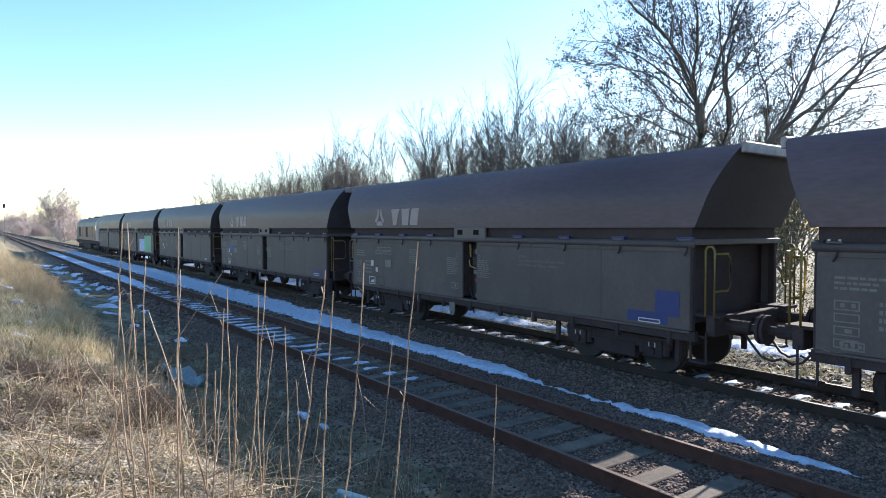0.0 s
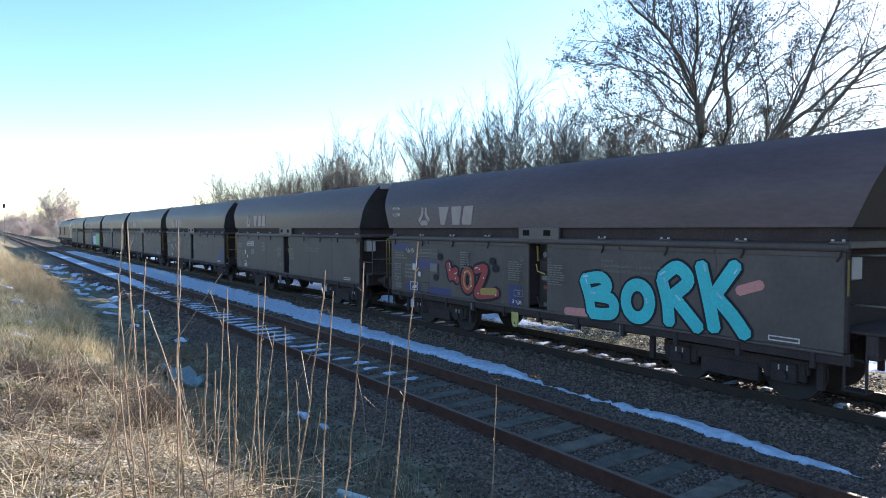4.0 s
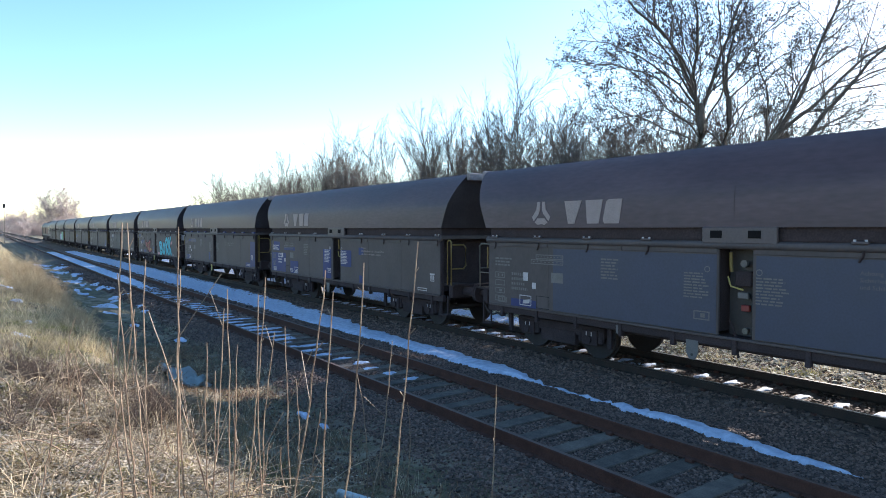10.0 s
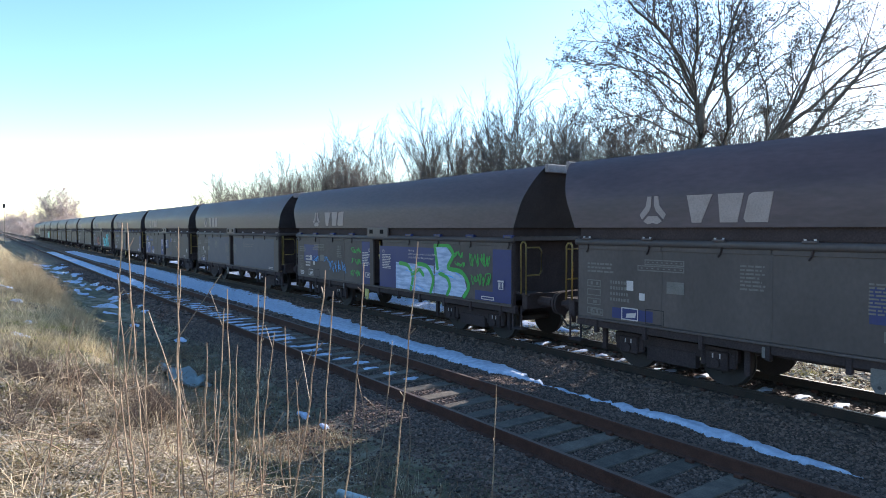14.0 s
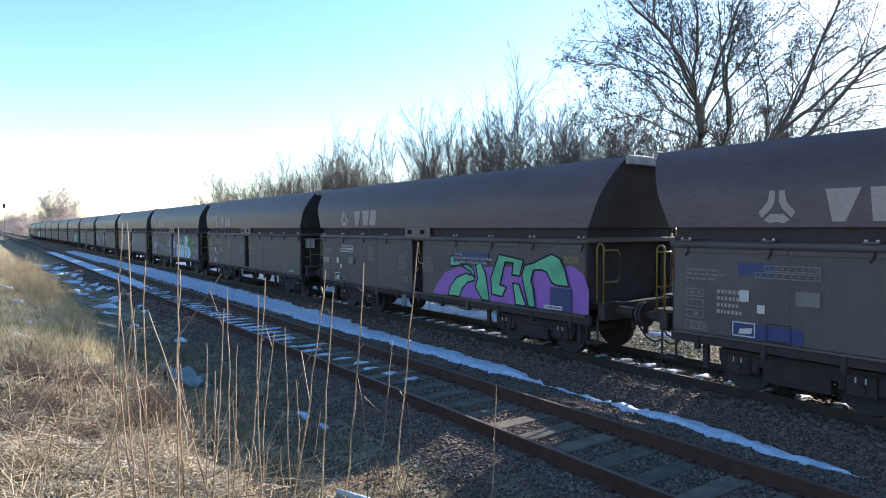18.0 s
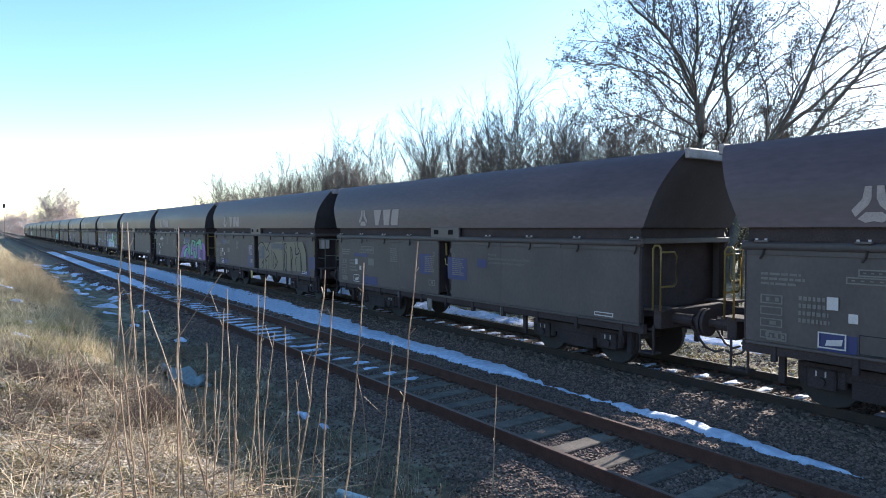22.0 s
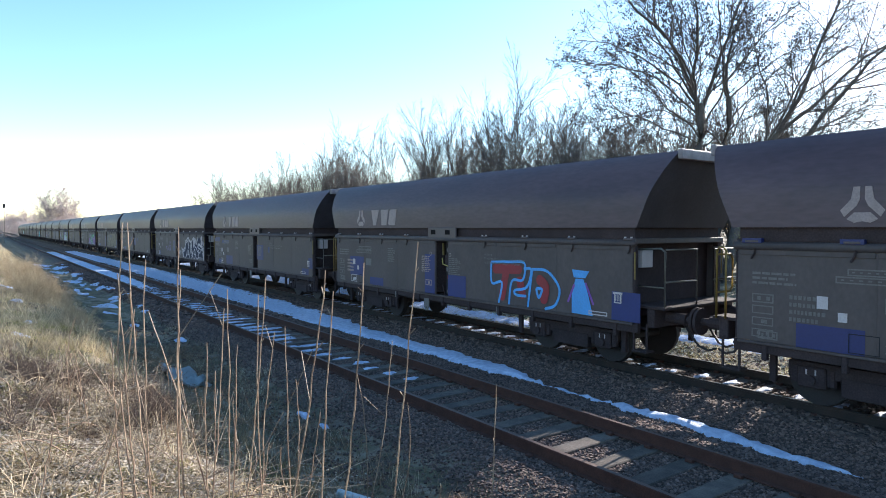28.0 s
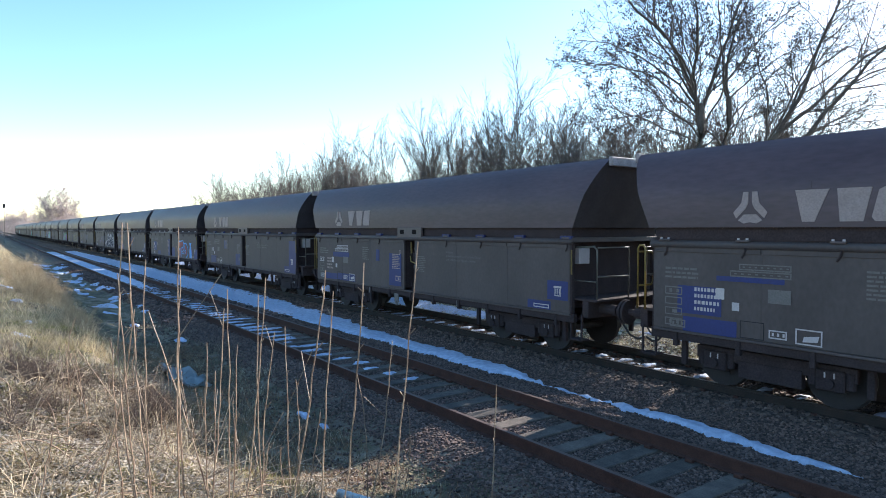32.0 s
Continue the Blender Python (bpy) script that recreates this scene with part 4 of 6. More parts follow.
# wagon with navy piece in white outline
w = wagons[11]
sheet(w, "navy_field", [(1.13, 1.51), (1.63, 1.41), (1.95, 1.87), (2.58, 2.12), (3.17, 1.91), (3.8, 2.13), (4.35, 1.8), (4.67, 2.16), (5.28, 2.15), (5.51, 1.96), (5.63, 1.69), (5.87, 1.39), (5.78, 0.98), (1.5, 0.98)], G_NAVY)
for s in ([(1.07, 1.54), (1.34, 1.42), (1.65, 1.48), (1.88, 1.66), (1.94, 1.94), (2.22, 2.0), (2.51, 2.16)], [(1.07, 1.54), (1.27, 1.19), (1.5, 0.98)], [(1.27, 1.41), (1.5, 1.33), (1.78, 1.39), (2.01, 1.63), (2.04, 1.82), (2.27, 1.89), (2.51, 2.0)], [(1.32, 1.37), (1.46, 1.15), (1.63, 0.98)], [(2.64, 2.18), (2.89, 2.01), (3.17, 1.95), (3.36, 1.97), (3.58, 2.09), (3.72, 2.18)],):
    stroke(w, s, 0.066, M_WHITE)
for s in ([(2.71, 2.05), (2.94, 1.92), (3.17, 1.86), (3.19, 1.59), (3.32, 1.31), (3.56, 1.24), (3.32, 0.98)], [(3.33, 1.88), (3.33, 1.6), (3.44, 1.38), (3.59, 1.24)], [(3.02, 1.75), (3.1, 1.35), (3.29, 1.13)], [(3.47, 1.15), (3.65, 0.98)], [(1.96, 0.98), (2.22, 1.15), (2.4, 1.43)],):
    stroke(w, s, 0.066, M_WHITE)
for s in ([(2.43, 1.17), (2.65, 1.19), (2.68, 1.43), (2.9, 0.98)], [(3.96, 2.13), (3.94, 1.75)], [(3.79, 2.16), (4.01, 1.97), (4.14, 2.11), (4.22, 1.87), (4.35, 1.83), (4.52, 2.1)], [(4.08, 1.97), (3.98, 1.7), (4.29, 1.61), (4.49, 1.46), (4.62, 1.39), (4.8, 1.49)], [(3.94, 1.47), (3.8, 1.32), (4.02, 1.2), (4.13, 1.27), (4.01, 1.48), (3.87, 1.47)],):
    stroke(w, s, 0.066, M_WHITE)
for s in ([(3.95, 0.98), (4.22, 1.22)], [(4.13, 1.24), (4.36, 0.98)], [(4.67, 2.19), (4.51, 1.89), (4.61, 1.68), (4.8, 1.59), (5.05, 1.56), (5.17, 1.47), (5.11, 1.34), (4.95, 1.35)], [(5.22, 2.18), (5.32, 1.98), (5.28, 1.78)], [(5.31, 1.55), (5.52, 1.45), (5.55, 1.21), (5.43, 0.98)],):
    stroke(w, s, 0.066, M_WHITE)
for s in ([(5.63, 1.7), (5.83, 1.53), (5.87, 1.24), (5.75, 0.98)], [(4.56, 0.98), (4.75, 1.07), (4.78, 1.44)],):
    stroke(w, s, 0.066, M_WHITE)
for s in ([(2.58, 2.15), (2.61, 1.85), (2.63, 1.55)], [(3.81, 2.16), (3.77, 1.85), (3.8, 1.63)], [(4.81, 1.73), (4.92, 1.83), (5.17, 1.72), (5.34, 1.7), (5.57, 1.6), (5.74, 1.42), (5.78, 1.18), (5.69, 0.98)], [(5.45, 2.22), (5.49, 1.99), (5.38, 1.74)],):
    stroke(w, s, 0.12, M_WHITE)
for a in ((-2.9, -1.7, 1.25, 1.6, 9, 11, G_VIOLET), (-1.9, -1.75, 1.6, 1.9, 5, 12, G_VIOLET), (0.3, 0.95, 1.05, 1.38, 9, 13, M_WHITE), (5.55, 5.95, 1.75, 1.98, 6, 14, M_WHITE)):
    scribble(w, *a[:4], a[4], a[6], 0.035, a[5])

# wagon with sky-blue outline piece
w = wagons[13]
for s in ([(1.9, 1.75), (2.75, 1.78)], [(2.3, 1.7), (2.15, 1.1)], [(2.75, 1.55), (2.85, 1.2)], [(3.35, 1.6), (3.55, 1.45), (3.5, 1.15)]):
    stroke(w, s, 0.22, G_RED, "letter_stroke")
for s in ([(1.78, 1.9), (2.4, 1.93), (2.9, 1.92), (2.85, 1.55), (2.5, 1.5), (2.4, 0.98)], [(1.78, 1.9), (1.8, 1.42), (2.15, 1.45), (2.05, 0.98)], [(2.9, 1.8), (3.12, 1.78), (2.98, 1.4), (2.6, 1.3), (2.65, 1.2), (2.95, 1.2)], [(3.15, 1.8), (3.6, 1.78), (3.95, 1.45), (3.85, 1.1), (3.55, 0.98)], [(3.15, 1.8), (3.02, 0.98)], [(3.3, 1.4), (3.45, 1.38), (3.35, 1.2), (3.28, 1.38)]):
    stroke(w, s, 0.06, G_SKYB)
sheet(w, "blue_spray_shape", [(4.3, 0.98), (4.85, 0.97), (4.72, 1.4), (4.6, 1.68), (4.4, 1.68), (4.3, 1.4)], G_SKYB, None, "plain sky-blue sprayed cone shape")
sheet(w, "blue_spray_shape", [(4.35, 1.7), (4.65, 1.7), (4.75, 1.84), (4.3, 1.86)], G_SKYB)
for s in ([(4.2, 1.2), (4.36, 1.55)], [(4.66, 1.6), (4.86, 1.2)]):
    stroke(w, s, 0.05, G_PURPLE)

# distant wagon with pastel panel
w = wagons[-3]
rect(w, "pale_blue_field", 1.0, 2.9, 1.0, 1.9, G_LILAC, "pale blue sprayed field")
rect(w, "pale_green_field", 2.9, 5.2, 0.98, 2.15, G_MINT, "pale green sprayed field")
LOOK = {2: "dark grey hopper wagon with turquoise and red graffiti", 6: "hopper wagon with blue patches and lilac green graffiti", 8: "dark hopper wagon with mint and purple graffiti", 9: "hopper wagon with faded beige block graffiti",
        11: "hopper wagon with navy graffiti in white outline", 13: "hopper wagon with sky-blue outline graffiti", -3: "dark grey hopper wagon with pastel painted door"}
for num, text in LOOK.items():
    tagged(wagons[num], text)
# how far the paint stands from the middle of each wagon
PAINT_DX = {0: 0.05, 1: 0.15, 2: 0.11, 3: 0.08, 4: 0.0, 5: 0.16, 6: 0.08, 7: 0.13, 8: -0.08, 9: 0.12, 10: -0.04, 11: 0.15, 12: 0.2, 13: 0.25, 14: 0.08, 15: 0.0}
for num, w in wagons.items():
    for o in w.children:
        if o in body_parts[num] or o.name.startswith("hinge_paint"):
            continue
        dx = 0.14 if o.name.startswith("sign_") else PAINT_DX.get(num, 0.12)
        o.matrix_basis = Matrix.Translation((dx, 0, 0)) @ o.matrix_basis
for num, w in wagons.items():
    markings(num, w)


# ---- locomotive ----
def make_loco():
    w = new("diesel_locomotive")
    tagged(w, "six-axle diesel locomotive with pale dusty cab and grey flanks", "locomotive")
    prof = [(1.32, 1.35), (1.34, 2.4), (1.33, 3.0), (1.2, 3.45), (0.9, 3.8), (0.45, 3.95)]
    prof = prof + [(-a, b) for a, b in prof[::-1]]
    bm = B()
    rings = [[bm.verts.new((x, y * k, 1.35 + (z - 1.35) * k2)) for y, z in prof] for x, k, k2 in ((-7.6, 1, 1), (7.6, 1, 1))]
    for k in range(len(prof)):
        bm.faces.new((rings[0][k], rings[0][(k + 1) % len(prof)], rings[1][(k + 1) % len(prof)], rings[1][k]))
    bm.faces.new(rings[0])
    bm.faces.new(rings[1])
    part("body", bm, M_LOCO, w)
    for e in (-1, 1):
        bm = B()
        rings = []
        for x, ky, kz in ((7.62, 1.02, 1.0), (9.4, 1.02, 1.0), (10.15, 0.98, 0.72), (10.2, 0.96, 0.3)):
            rings.append([bm.verts.new((e * x, y * ky, 1.2 + (z - 1.2) * kz)) for y, z in prof])
        for a, b in zip(rings, rings[1:]):
            for k in range(len(prof)):
                bm.faces.new((a[k], a[(k + 1) % len(prof)], b[(k + 1) % len(prof)], b[k]))
        bm.faces.new(rings[0])
        bm.faces.new(rings[-1])
        cab = part("cab", bm, M_CAB, w, "pale dusty driver's cab")
        for s in (-1, 1):
            part("side_window", box(B(), e * 8.6 - 0.4, e * 8.6 + 0.4, s * 1.36 - 0.02, s * 1.36 + 0.02, 2.4, 3.0, 0.02), M_GLASS, cab)
            part("windscreen", box(B(), e * 9.86 - 0.1, e * 9.86 + 0.1, s * 0.6 - 0.5, s * 0.6 + 0.5, 2.5, 3.1, 0.03), M_GLASS, cab)
            part("cab_door", box(B(), e * 7.95 - 0.2, e * 7.95 + 0.2, s * 1.365 - 0.012, s * 1.365 + 0.012, 1.4, 3.0, 0.02), M_LOCO_DARK, cab)
            part("headlight", disc(B(), (e * 10.2, s * 0.85, 1.5), (1, 0, 0), 0.12, 0.06, 12), M_GLASS, cab)
            bm = B()
            tube(bm, [(e * 10.2, s * 0.875, 1.05), (e * 10.6, s * 0.875, 1.05)], 0.11, 10)
            disc(bm, (e * 10.66, s * 0.875, 1.05), (1, 0, 0), 0.24, 0.05, 16)
            part("buffer", bm, M_DARK, w)
        bo = new("bogie")
        bo.parent = w
        bo.matrix_basis = pose(e * 6.6, 0, 0)
        for s in (-1, 1):
            bm = box(B(), -2.3, 2.3, s * 1.05 - 0.07, s * 1.05 + 0.07, 0.5, 0.85, 0.02)
            for a in (-1.85, 0, 1.85):
                box(bm, a - 0.25, a + 0.25, s * 1.08 - 0.1, s * 1.08 + 0.1, 0.3, 0.7, 0.02)
            part("side_frame", bm, M_DARK, bo)
        for a in (-1.85, 0, 1.85):
            bm = B()
            for s in (-1, 1):
                disc(bm, (0, s * 0.755, 0), (0, 1, 0), 0.53, 0.12, 24)
            tube(bm, [(0, -1, 0), (0, 1, 0)], 0.09, 8)
            ws = part("wheelset", bm, M_WHEEL, w)
            ws.matrix_basis = pose(e * 6.6 + a, 0, 0.53)
    part("frame", box(B(), -10.2, 10.2, -1.3, 1.3, 1.0, 1.3, 0.02), M_DARK, w)
    part("fuel_tank", box(B(), -3.2, 3.2, -1.25, 1.25, 0.35, 1.0, 0.08), M_DARK, w)
    for k in range(6):
        for s in (-1, 1):
            part("side_grille", box(B(), -6.6 + k * 2.2, -5.0 + k * 2.2, s * 1.345 - 0.012, s * 1.345 + 0.012, 1.7, 2.9, 0.01), M_LOCO_DARK if k % 3 else M_DARK, w)
    part("exhaust", box(B(), 0.6, 2.2, -0.5, 0.5, 3.9, 4.12, 0.03), M_DARK, w)
    part("roof_fan", disc(B(), (-3, 0, 3.98), (0, 0, 1), 0.7, 0.12, 20), M_DARK, w)
    return w


loco = make_loco()


# ---- ballast stones, snow ----
def scatter_mesh(name, pos, size, material, label, category, seed, flat=0.7):
    """Many small angular stones as one mesh."""
    rng = np.random.default_rng(seed)
    base = np.array([(-1, -1, -1), (1, -1, -1), (1, 1, -1), (-1, 1, -1), (-1, -1, 1), (1, -1, 1), (1, 1, 1), (-1, 1, 1)], float) * 0.5
    faces = np.array([(0, 3, 2, 1), (4, 5, 6, 7), (0, 1, 5, 4), (1, 2, 6, 5), (2, 3, 7, 6), (3, 0, 4, 7)])
    k = len(pos)
    v = base[None] * (1 + rng.uniform(-0.35, 0.35, (k, 8, 3)))
    v = v * size[:, None, None] * np.stack([rng.uniform(0.7, 1.4, k), rng.uniform(0.7, 1.2, k), rng.uniform(0.5, 1.0, k) * flat / 0.7], 1)[:, None, :]
    a, b = rng.uniform(0, 6.28, k), rng.uniform(-0.6, 0.6, k)
    ca, sa, cb, sb = np.cos(a), np.sin(a), np.cos(b), np.sin(b)
    x, y, z = v[..., 0].copy(), v[..., 1].copy(), v[..., 2].copy()
    y2, z2 = y * cb[:, None] - z * sb[:, None], y * sb[:, None] + z * cb[:, None]
    v = np.stack([x * ca[:, None] - y2 * sa[:, None], x * sa[:, None] + y2 * ca[:, None], z2], -1) + pos[:, None, :]
    f = (faces[None] + 8 * np.arange(k)[:, None, None]).reshape(-1, 4)
    return mesh_thing(name, v.reshape(-1, 3).tolist(), f.tolist(), material, label, category, "stuff")


def isl_mat(name, dark, light, rough=0.9, thin=0.0):
    """A stone or leaf colour that changes from piece to piece."""
    m = bpy.data.materials.new(name)
    m.use_nodes = True
    n, l = m.node_tree.nodes, m.node_tree.links
    g = n.new("ShaderNodeNewGeometry")
    r = n.new("ShaderNodeValToRGB")
    r.color_ramp.elements[0].color, r.color_ramp.elements[1].color = (*dark, 1), (*light, 1)
    l.new(g.outputs["Random Per Island"], r.inputs["Fac"])
    tc = n.new("ShaderNodeTexCoord")
    ns = n.new("ShaderNodeTexNoise")
    ns.inputs["Scale"].default_value, ns.inputs["Detail"].default_value = 45, 4
    l.new(tc.outputs["Object"], ns.inputs["Vector"])
    mr = n.new("ShaderNodeMapRange")
    mr.inputs["To Min"].default_value, mr.inputs["To Max"].default_value = 0.6, 1.4
    l.new(ns.outputs["Fac"], mr.inputs["Value"])
    sc = n.new("ShaderNodeVectorMath")
    sc.operation = "SCALE"
    l.new(r.outputs["Color"], sc.inputs[0])
    l.new(mr.outputs[0], sc.inputs["Scale"])
    l.new(sc.outputs[0], n["Principled BSDF"].inputs["Base Color"])
    n["Principled BSDF"].inputs["Roughness"].default_value = rough
    if thin:
        tr = n.new("ShaderNodeBsdfTranslucent")
        l.new(sc.outputs[0], tr.inputs["Color"])
        ms = n.new("ShaderNodeMixShader")
        ms.inputs["Fac"].default_value = thin
        l.new(n["Principled BSDF"].outputs[0], ms.inputs[1])
        l.new(tr.outputs[0], ms.inputs[2])
        l.new(ms.outputs[0], n["Material Output"].inputs["Surface"])
    return m


M_STONES = isl_mat("ballast_stones", (0.052, 0.033, 0.028), (0.25, 0.16, 0.13))
M_STONES2 = isl_mat("oily_ballast", (0.05, 0.032, 0.027), (0.205, 0.135, 0.108))
rs = np.random.default_rng(5)


def stones(name, count, x0, x1, y0, y1, s0, s1, material, seed, power=1.0):
    x = x1 - (x1 - x0) * rs.random(count) ** power
    y = y0 + (y1 - y0) * rs.random(count)
    size = rs.uniform(s0, s1, count)
    z = ground_z(x, y) + size * rs.uniform(-0.1, 0.35, count)
    scatter_mesh(name, np.stack([x, y, z], 1), size, material, "grey-brown crushed stone ballast", "ballast", seed)


stones("ballast_near", 80000, -22, -1.5, 4.4, 9.6, 0.014, 0.032, M_STONES, 1, 1.6)
stones("ballast_mid", 16000, -60, -20, 4.5, 9.7, 0.05, 0.08, M_STONES, 2, 1.3)
stones("ballast_far_track", 22000, -30, -1.0, 9.5, 13.4, 0.03, 0.06, M_STONES2, 3, 1.4)
stones("far_verge_gravel", 9000, -24, 0, 12.5, 16, 0.015, 0.05, M_STONES, 5, 1.2)
stones("trackside_gravel", 7000, -22, -2.0, 3.2, 4.6, 0.01, 0.035, M_STONES2, 4, 1.4)


def snow_strip(name, table, label, seed, thick=0.05):
    """Old snow lying along the track: rows of x, near edge, far edge."""
    xs = np.arange(table[0][0], table[-1][0], 0.05 if table[-1][0] - table[0][0] < 30 else 0.09)
    lo = np.interp(xs, [r[0] for r in table], [r[1] for r in table])
    hi = np.interp(xs, [r[0] for r in table], [r[2] for r in table])
    rng = np.random.default_rng(seed)

    def ragged(amp):
        a = np.zeros(len(xs))
        for sc in (2.3, 5.1, 9.7, 21, 44):
            a += amp * 0.5 ** math.log2(sc / 2.3 + 1) * np.sin(sc * xs + rng.uniform(0, 6.28))
        return a + rng.normal(0, amp * 0.35, len(xs))
    lo, hi = lo + ragged(0.08), hi + ragged(0.09)
    hi = np.maximum(hi, lo + 0.004)
    k = 12
    u = np.linspace(0, 1, k)
    X = np.repeat(xs[:, None], k, 1)
    Y = lo[:, None] + (hi - lo)[:, None] * u
    w = np.minimum(1, (hi - lo) / 0.25)[:, None]
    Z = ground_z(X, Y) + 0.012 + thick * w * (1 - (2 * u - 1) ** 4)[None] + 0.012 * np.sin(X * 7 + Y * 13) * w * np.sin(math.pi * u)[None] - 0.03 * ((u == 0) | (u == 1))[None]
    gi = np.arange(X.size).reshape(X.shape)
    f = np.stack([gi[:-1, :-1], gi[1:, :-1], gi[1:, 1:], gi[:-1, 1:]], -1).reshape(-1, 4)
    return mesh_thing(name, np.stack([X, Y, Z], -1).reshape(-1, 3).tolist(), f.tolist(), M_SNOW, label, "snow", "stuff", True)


snow_strip("snow_strip", [(-95, 8.3, 9.3), (-60, 7.9, 9.6), (-48, 7.6, 9.8), (-34, 7.55, 9.75), (-24, 7.9, 9.55), (-18.7, 8.2, 9.35), (-14.8, 8.4, 9.1), (-11.5, 8.42, 9.1), (-10.2, 8.46, 9.05), (-9.4, 8.5, 8.8), (-8.6, 8.54, 8.66), (-7.9, 8.56, 8.6), (-7.0, 8.55, 8.58), (-6.6, 8.42, 8.66), (-5.5, 8.47, 8.82), (-4.5, 8.38, 8.56), (-3.8, 8.27, 8.5), (-3.05, 8.4, 8.44)],
           "long ragged strip of old snow between the tracks", 1, 0.06)
snow_strip("snow_strip", [(-90, 5.75, 6.9), (-50, 5.75, 6.85), (-38, 5.8, 6.8), (-33, 6.1, 6.4)], "old snow lying between the rails of the siding", 2, 0.07)
snow_strip("snow_strip", [(-95, 13.3, 16.4), (-42, 13.5, 16.3), (-26, 13.8, 16.1), (-17, 14.4, 15.6), (-13.5, 15.1, 15.2)], "ragged snow beyond the far track", 3, 0.05)
snow_strip("snow_strip", [(-12.5, 16.6, 16.7), (-9, 16.3, 18.0), (-6, 16.4, 17.8), (0, 16.6, 17.9)], "ragged snow beyond the far track", 4, 0.05)


def snow_patch(x, y, rx, ry, seed, z=None, h=0.05):
    rng = random.Random(seed)
    n_ = 22
    verts, faces = [], []
    rad = [1 + 0.25 * math.sin(3 * a * 6.28 / n_ + seed) + rng.uniform(-0.2, 0.2) for a in range(n_)]
    z0 = float(ground_z(x, y)) if z is None else z
    verts.append((x, y, z0 + h))
    for k, (s, hh) in enumerate(((0.6, 0.9), (0.95, 0.45), (1.05, -0.35))):
        for a in range(n_):
            px, py = x + rx * s * rad[a] * math.cos(6.2832 * a / n_), y + ry * s * rad[a] * math.sin(6.2832 * a / n_)
            g = float(ground_z(px, py)) if z is None else z
            verts.append((px, py, g + h * hh))
    for a in range(n_):
        b = (a + 1) % n_
        faces.append((0, 1 + a, 1 + b))
        for r in range(2):
            faces.append((1 + r * n_ + a, 1 + (r + 1) * n_ + a, 1 + (r + 1) * n_ + b, 1 + r * n_ + b))
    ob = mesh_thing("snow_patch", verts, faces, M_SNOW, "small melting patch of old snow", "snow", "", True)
    return tagged(ob, group="melting snow patches")


for k, (x, y, a, b) in enumerate(((-27.3, 3.75, 0.7, 0.4), (-50, 3.9, 1.4, 0.4), (-40.5, 3.9, 0.8, 0.35), (-9.5, 4.1, 0.16, 0.08), (-8.75, 4.1, 0.14, 0.06), (-35, 4.6, 0.7, 0.3), (-17.9, 4.2, 0.3, 0.14), (-24.2, 0.5, 0.8, 0.3), (-13.0, 0.45, 0.25, 0.13), (-14.9, 0.7, 0.3, 0.16),
                                 (-46, 4.6, 1.2, 0.3), (-55, 4.4, 1.6, 0.4), (-30, 4.4, 0.5, 0.2), (-19, 0.6, 0.3, 0.15), (-60, 3.6, 1.5, 0.5), (-10.6, 0.35, 0.1, 0.08), (-9.3, 0.2, 0.09, 0.07), (-21, 3.6, 0.3, 0.12))):
    snow_patch(x, y, a, b, k)
rng = random.Random(31)
for k in range(34):
    x = rng.uniform(-62, -24)
    snow_patch(x, rng.uniform(3.1, 4.9), rng.uniform(0.15, 0.7), rng.uniform(0.08, 0.22), 40 + k)
# snow left on sleepers of both tracks
rng = random.Random(8)
for k in range(64):
    x = 3.0 - 0.62 * k
    if -36 < x < -9.5:
        full = min(1.0, (-x - 9.0) / 8)
        if rng.random() < 0.88:
            snow_patch(x + rng.uniform(-0.05, 0.05), NEAR_Y + rng.uniform(-0.3, 0.1) + 0.25 * (1 - full), rng.uniform(0.07, 0.12), 0.10 + 0.34 * full * rng.uniform(0.4, 1.15), 100 + k, -0.182, rng.uniform(0.02, 0.035))
        if full > 0.7 and rng.random() < 0.5:
            snow_patch(x + 0.31, NEAR_Y + rng.uniform(-0.35, 0.2), rng.uniform(0.08, 0.2), rng.uniform(0.08, 0.25), 150 + k, -0.215, 0.025)
    if x > -26:
        snow_patch(x, FAR_Y + 0.12 + rng.uniform(-0.05, 0.08), 0.09, rng.uniform(0.12, 0.27), 200 + k, -0.182, 0.035)
    if -24 < x < -8:
        snow_patch(x + 0.31, FAR_Y + 0.15, 0.2, rng.uniform(0.2, 0.4), 300 + k, -0.23, 0.03)


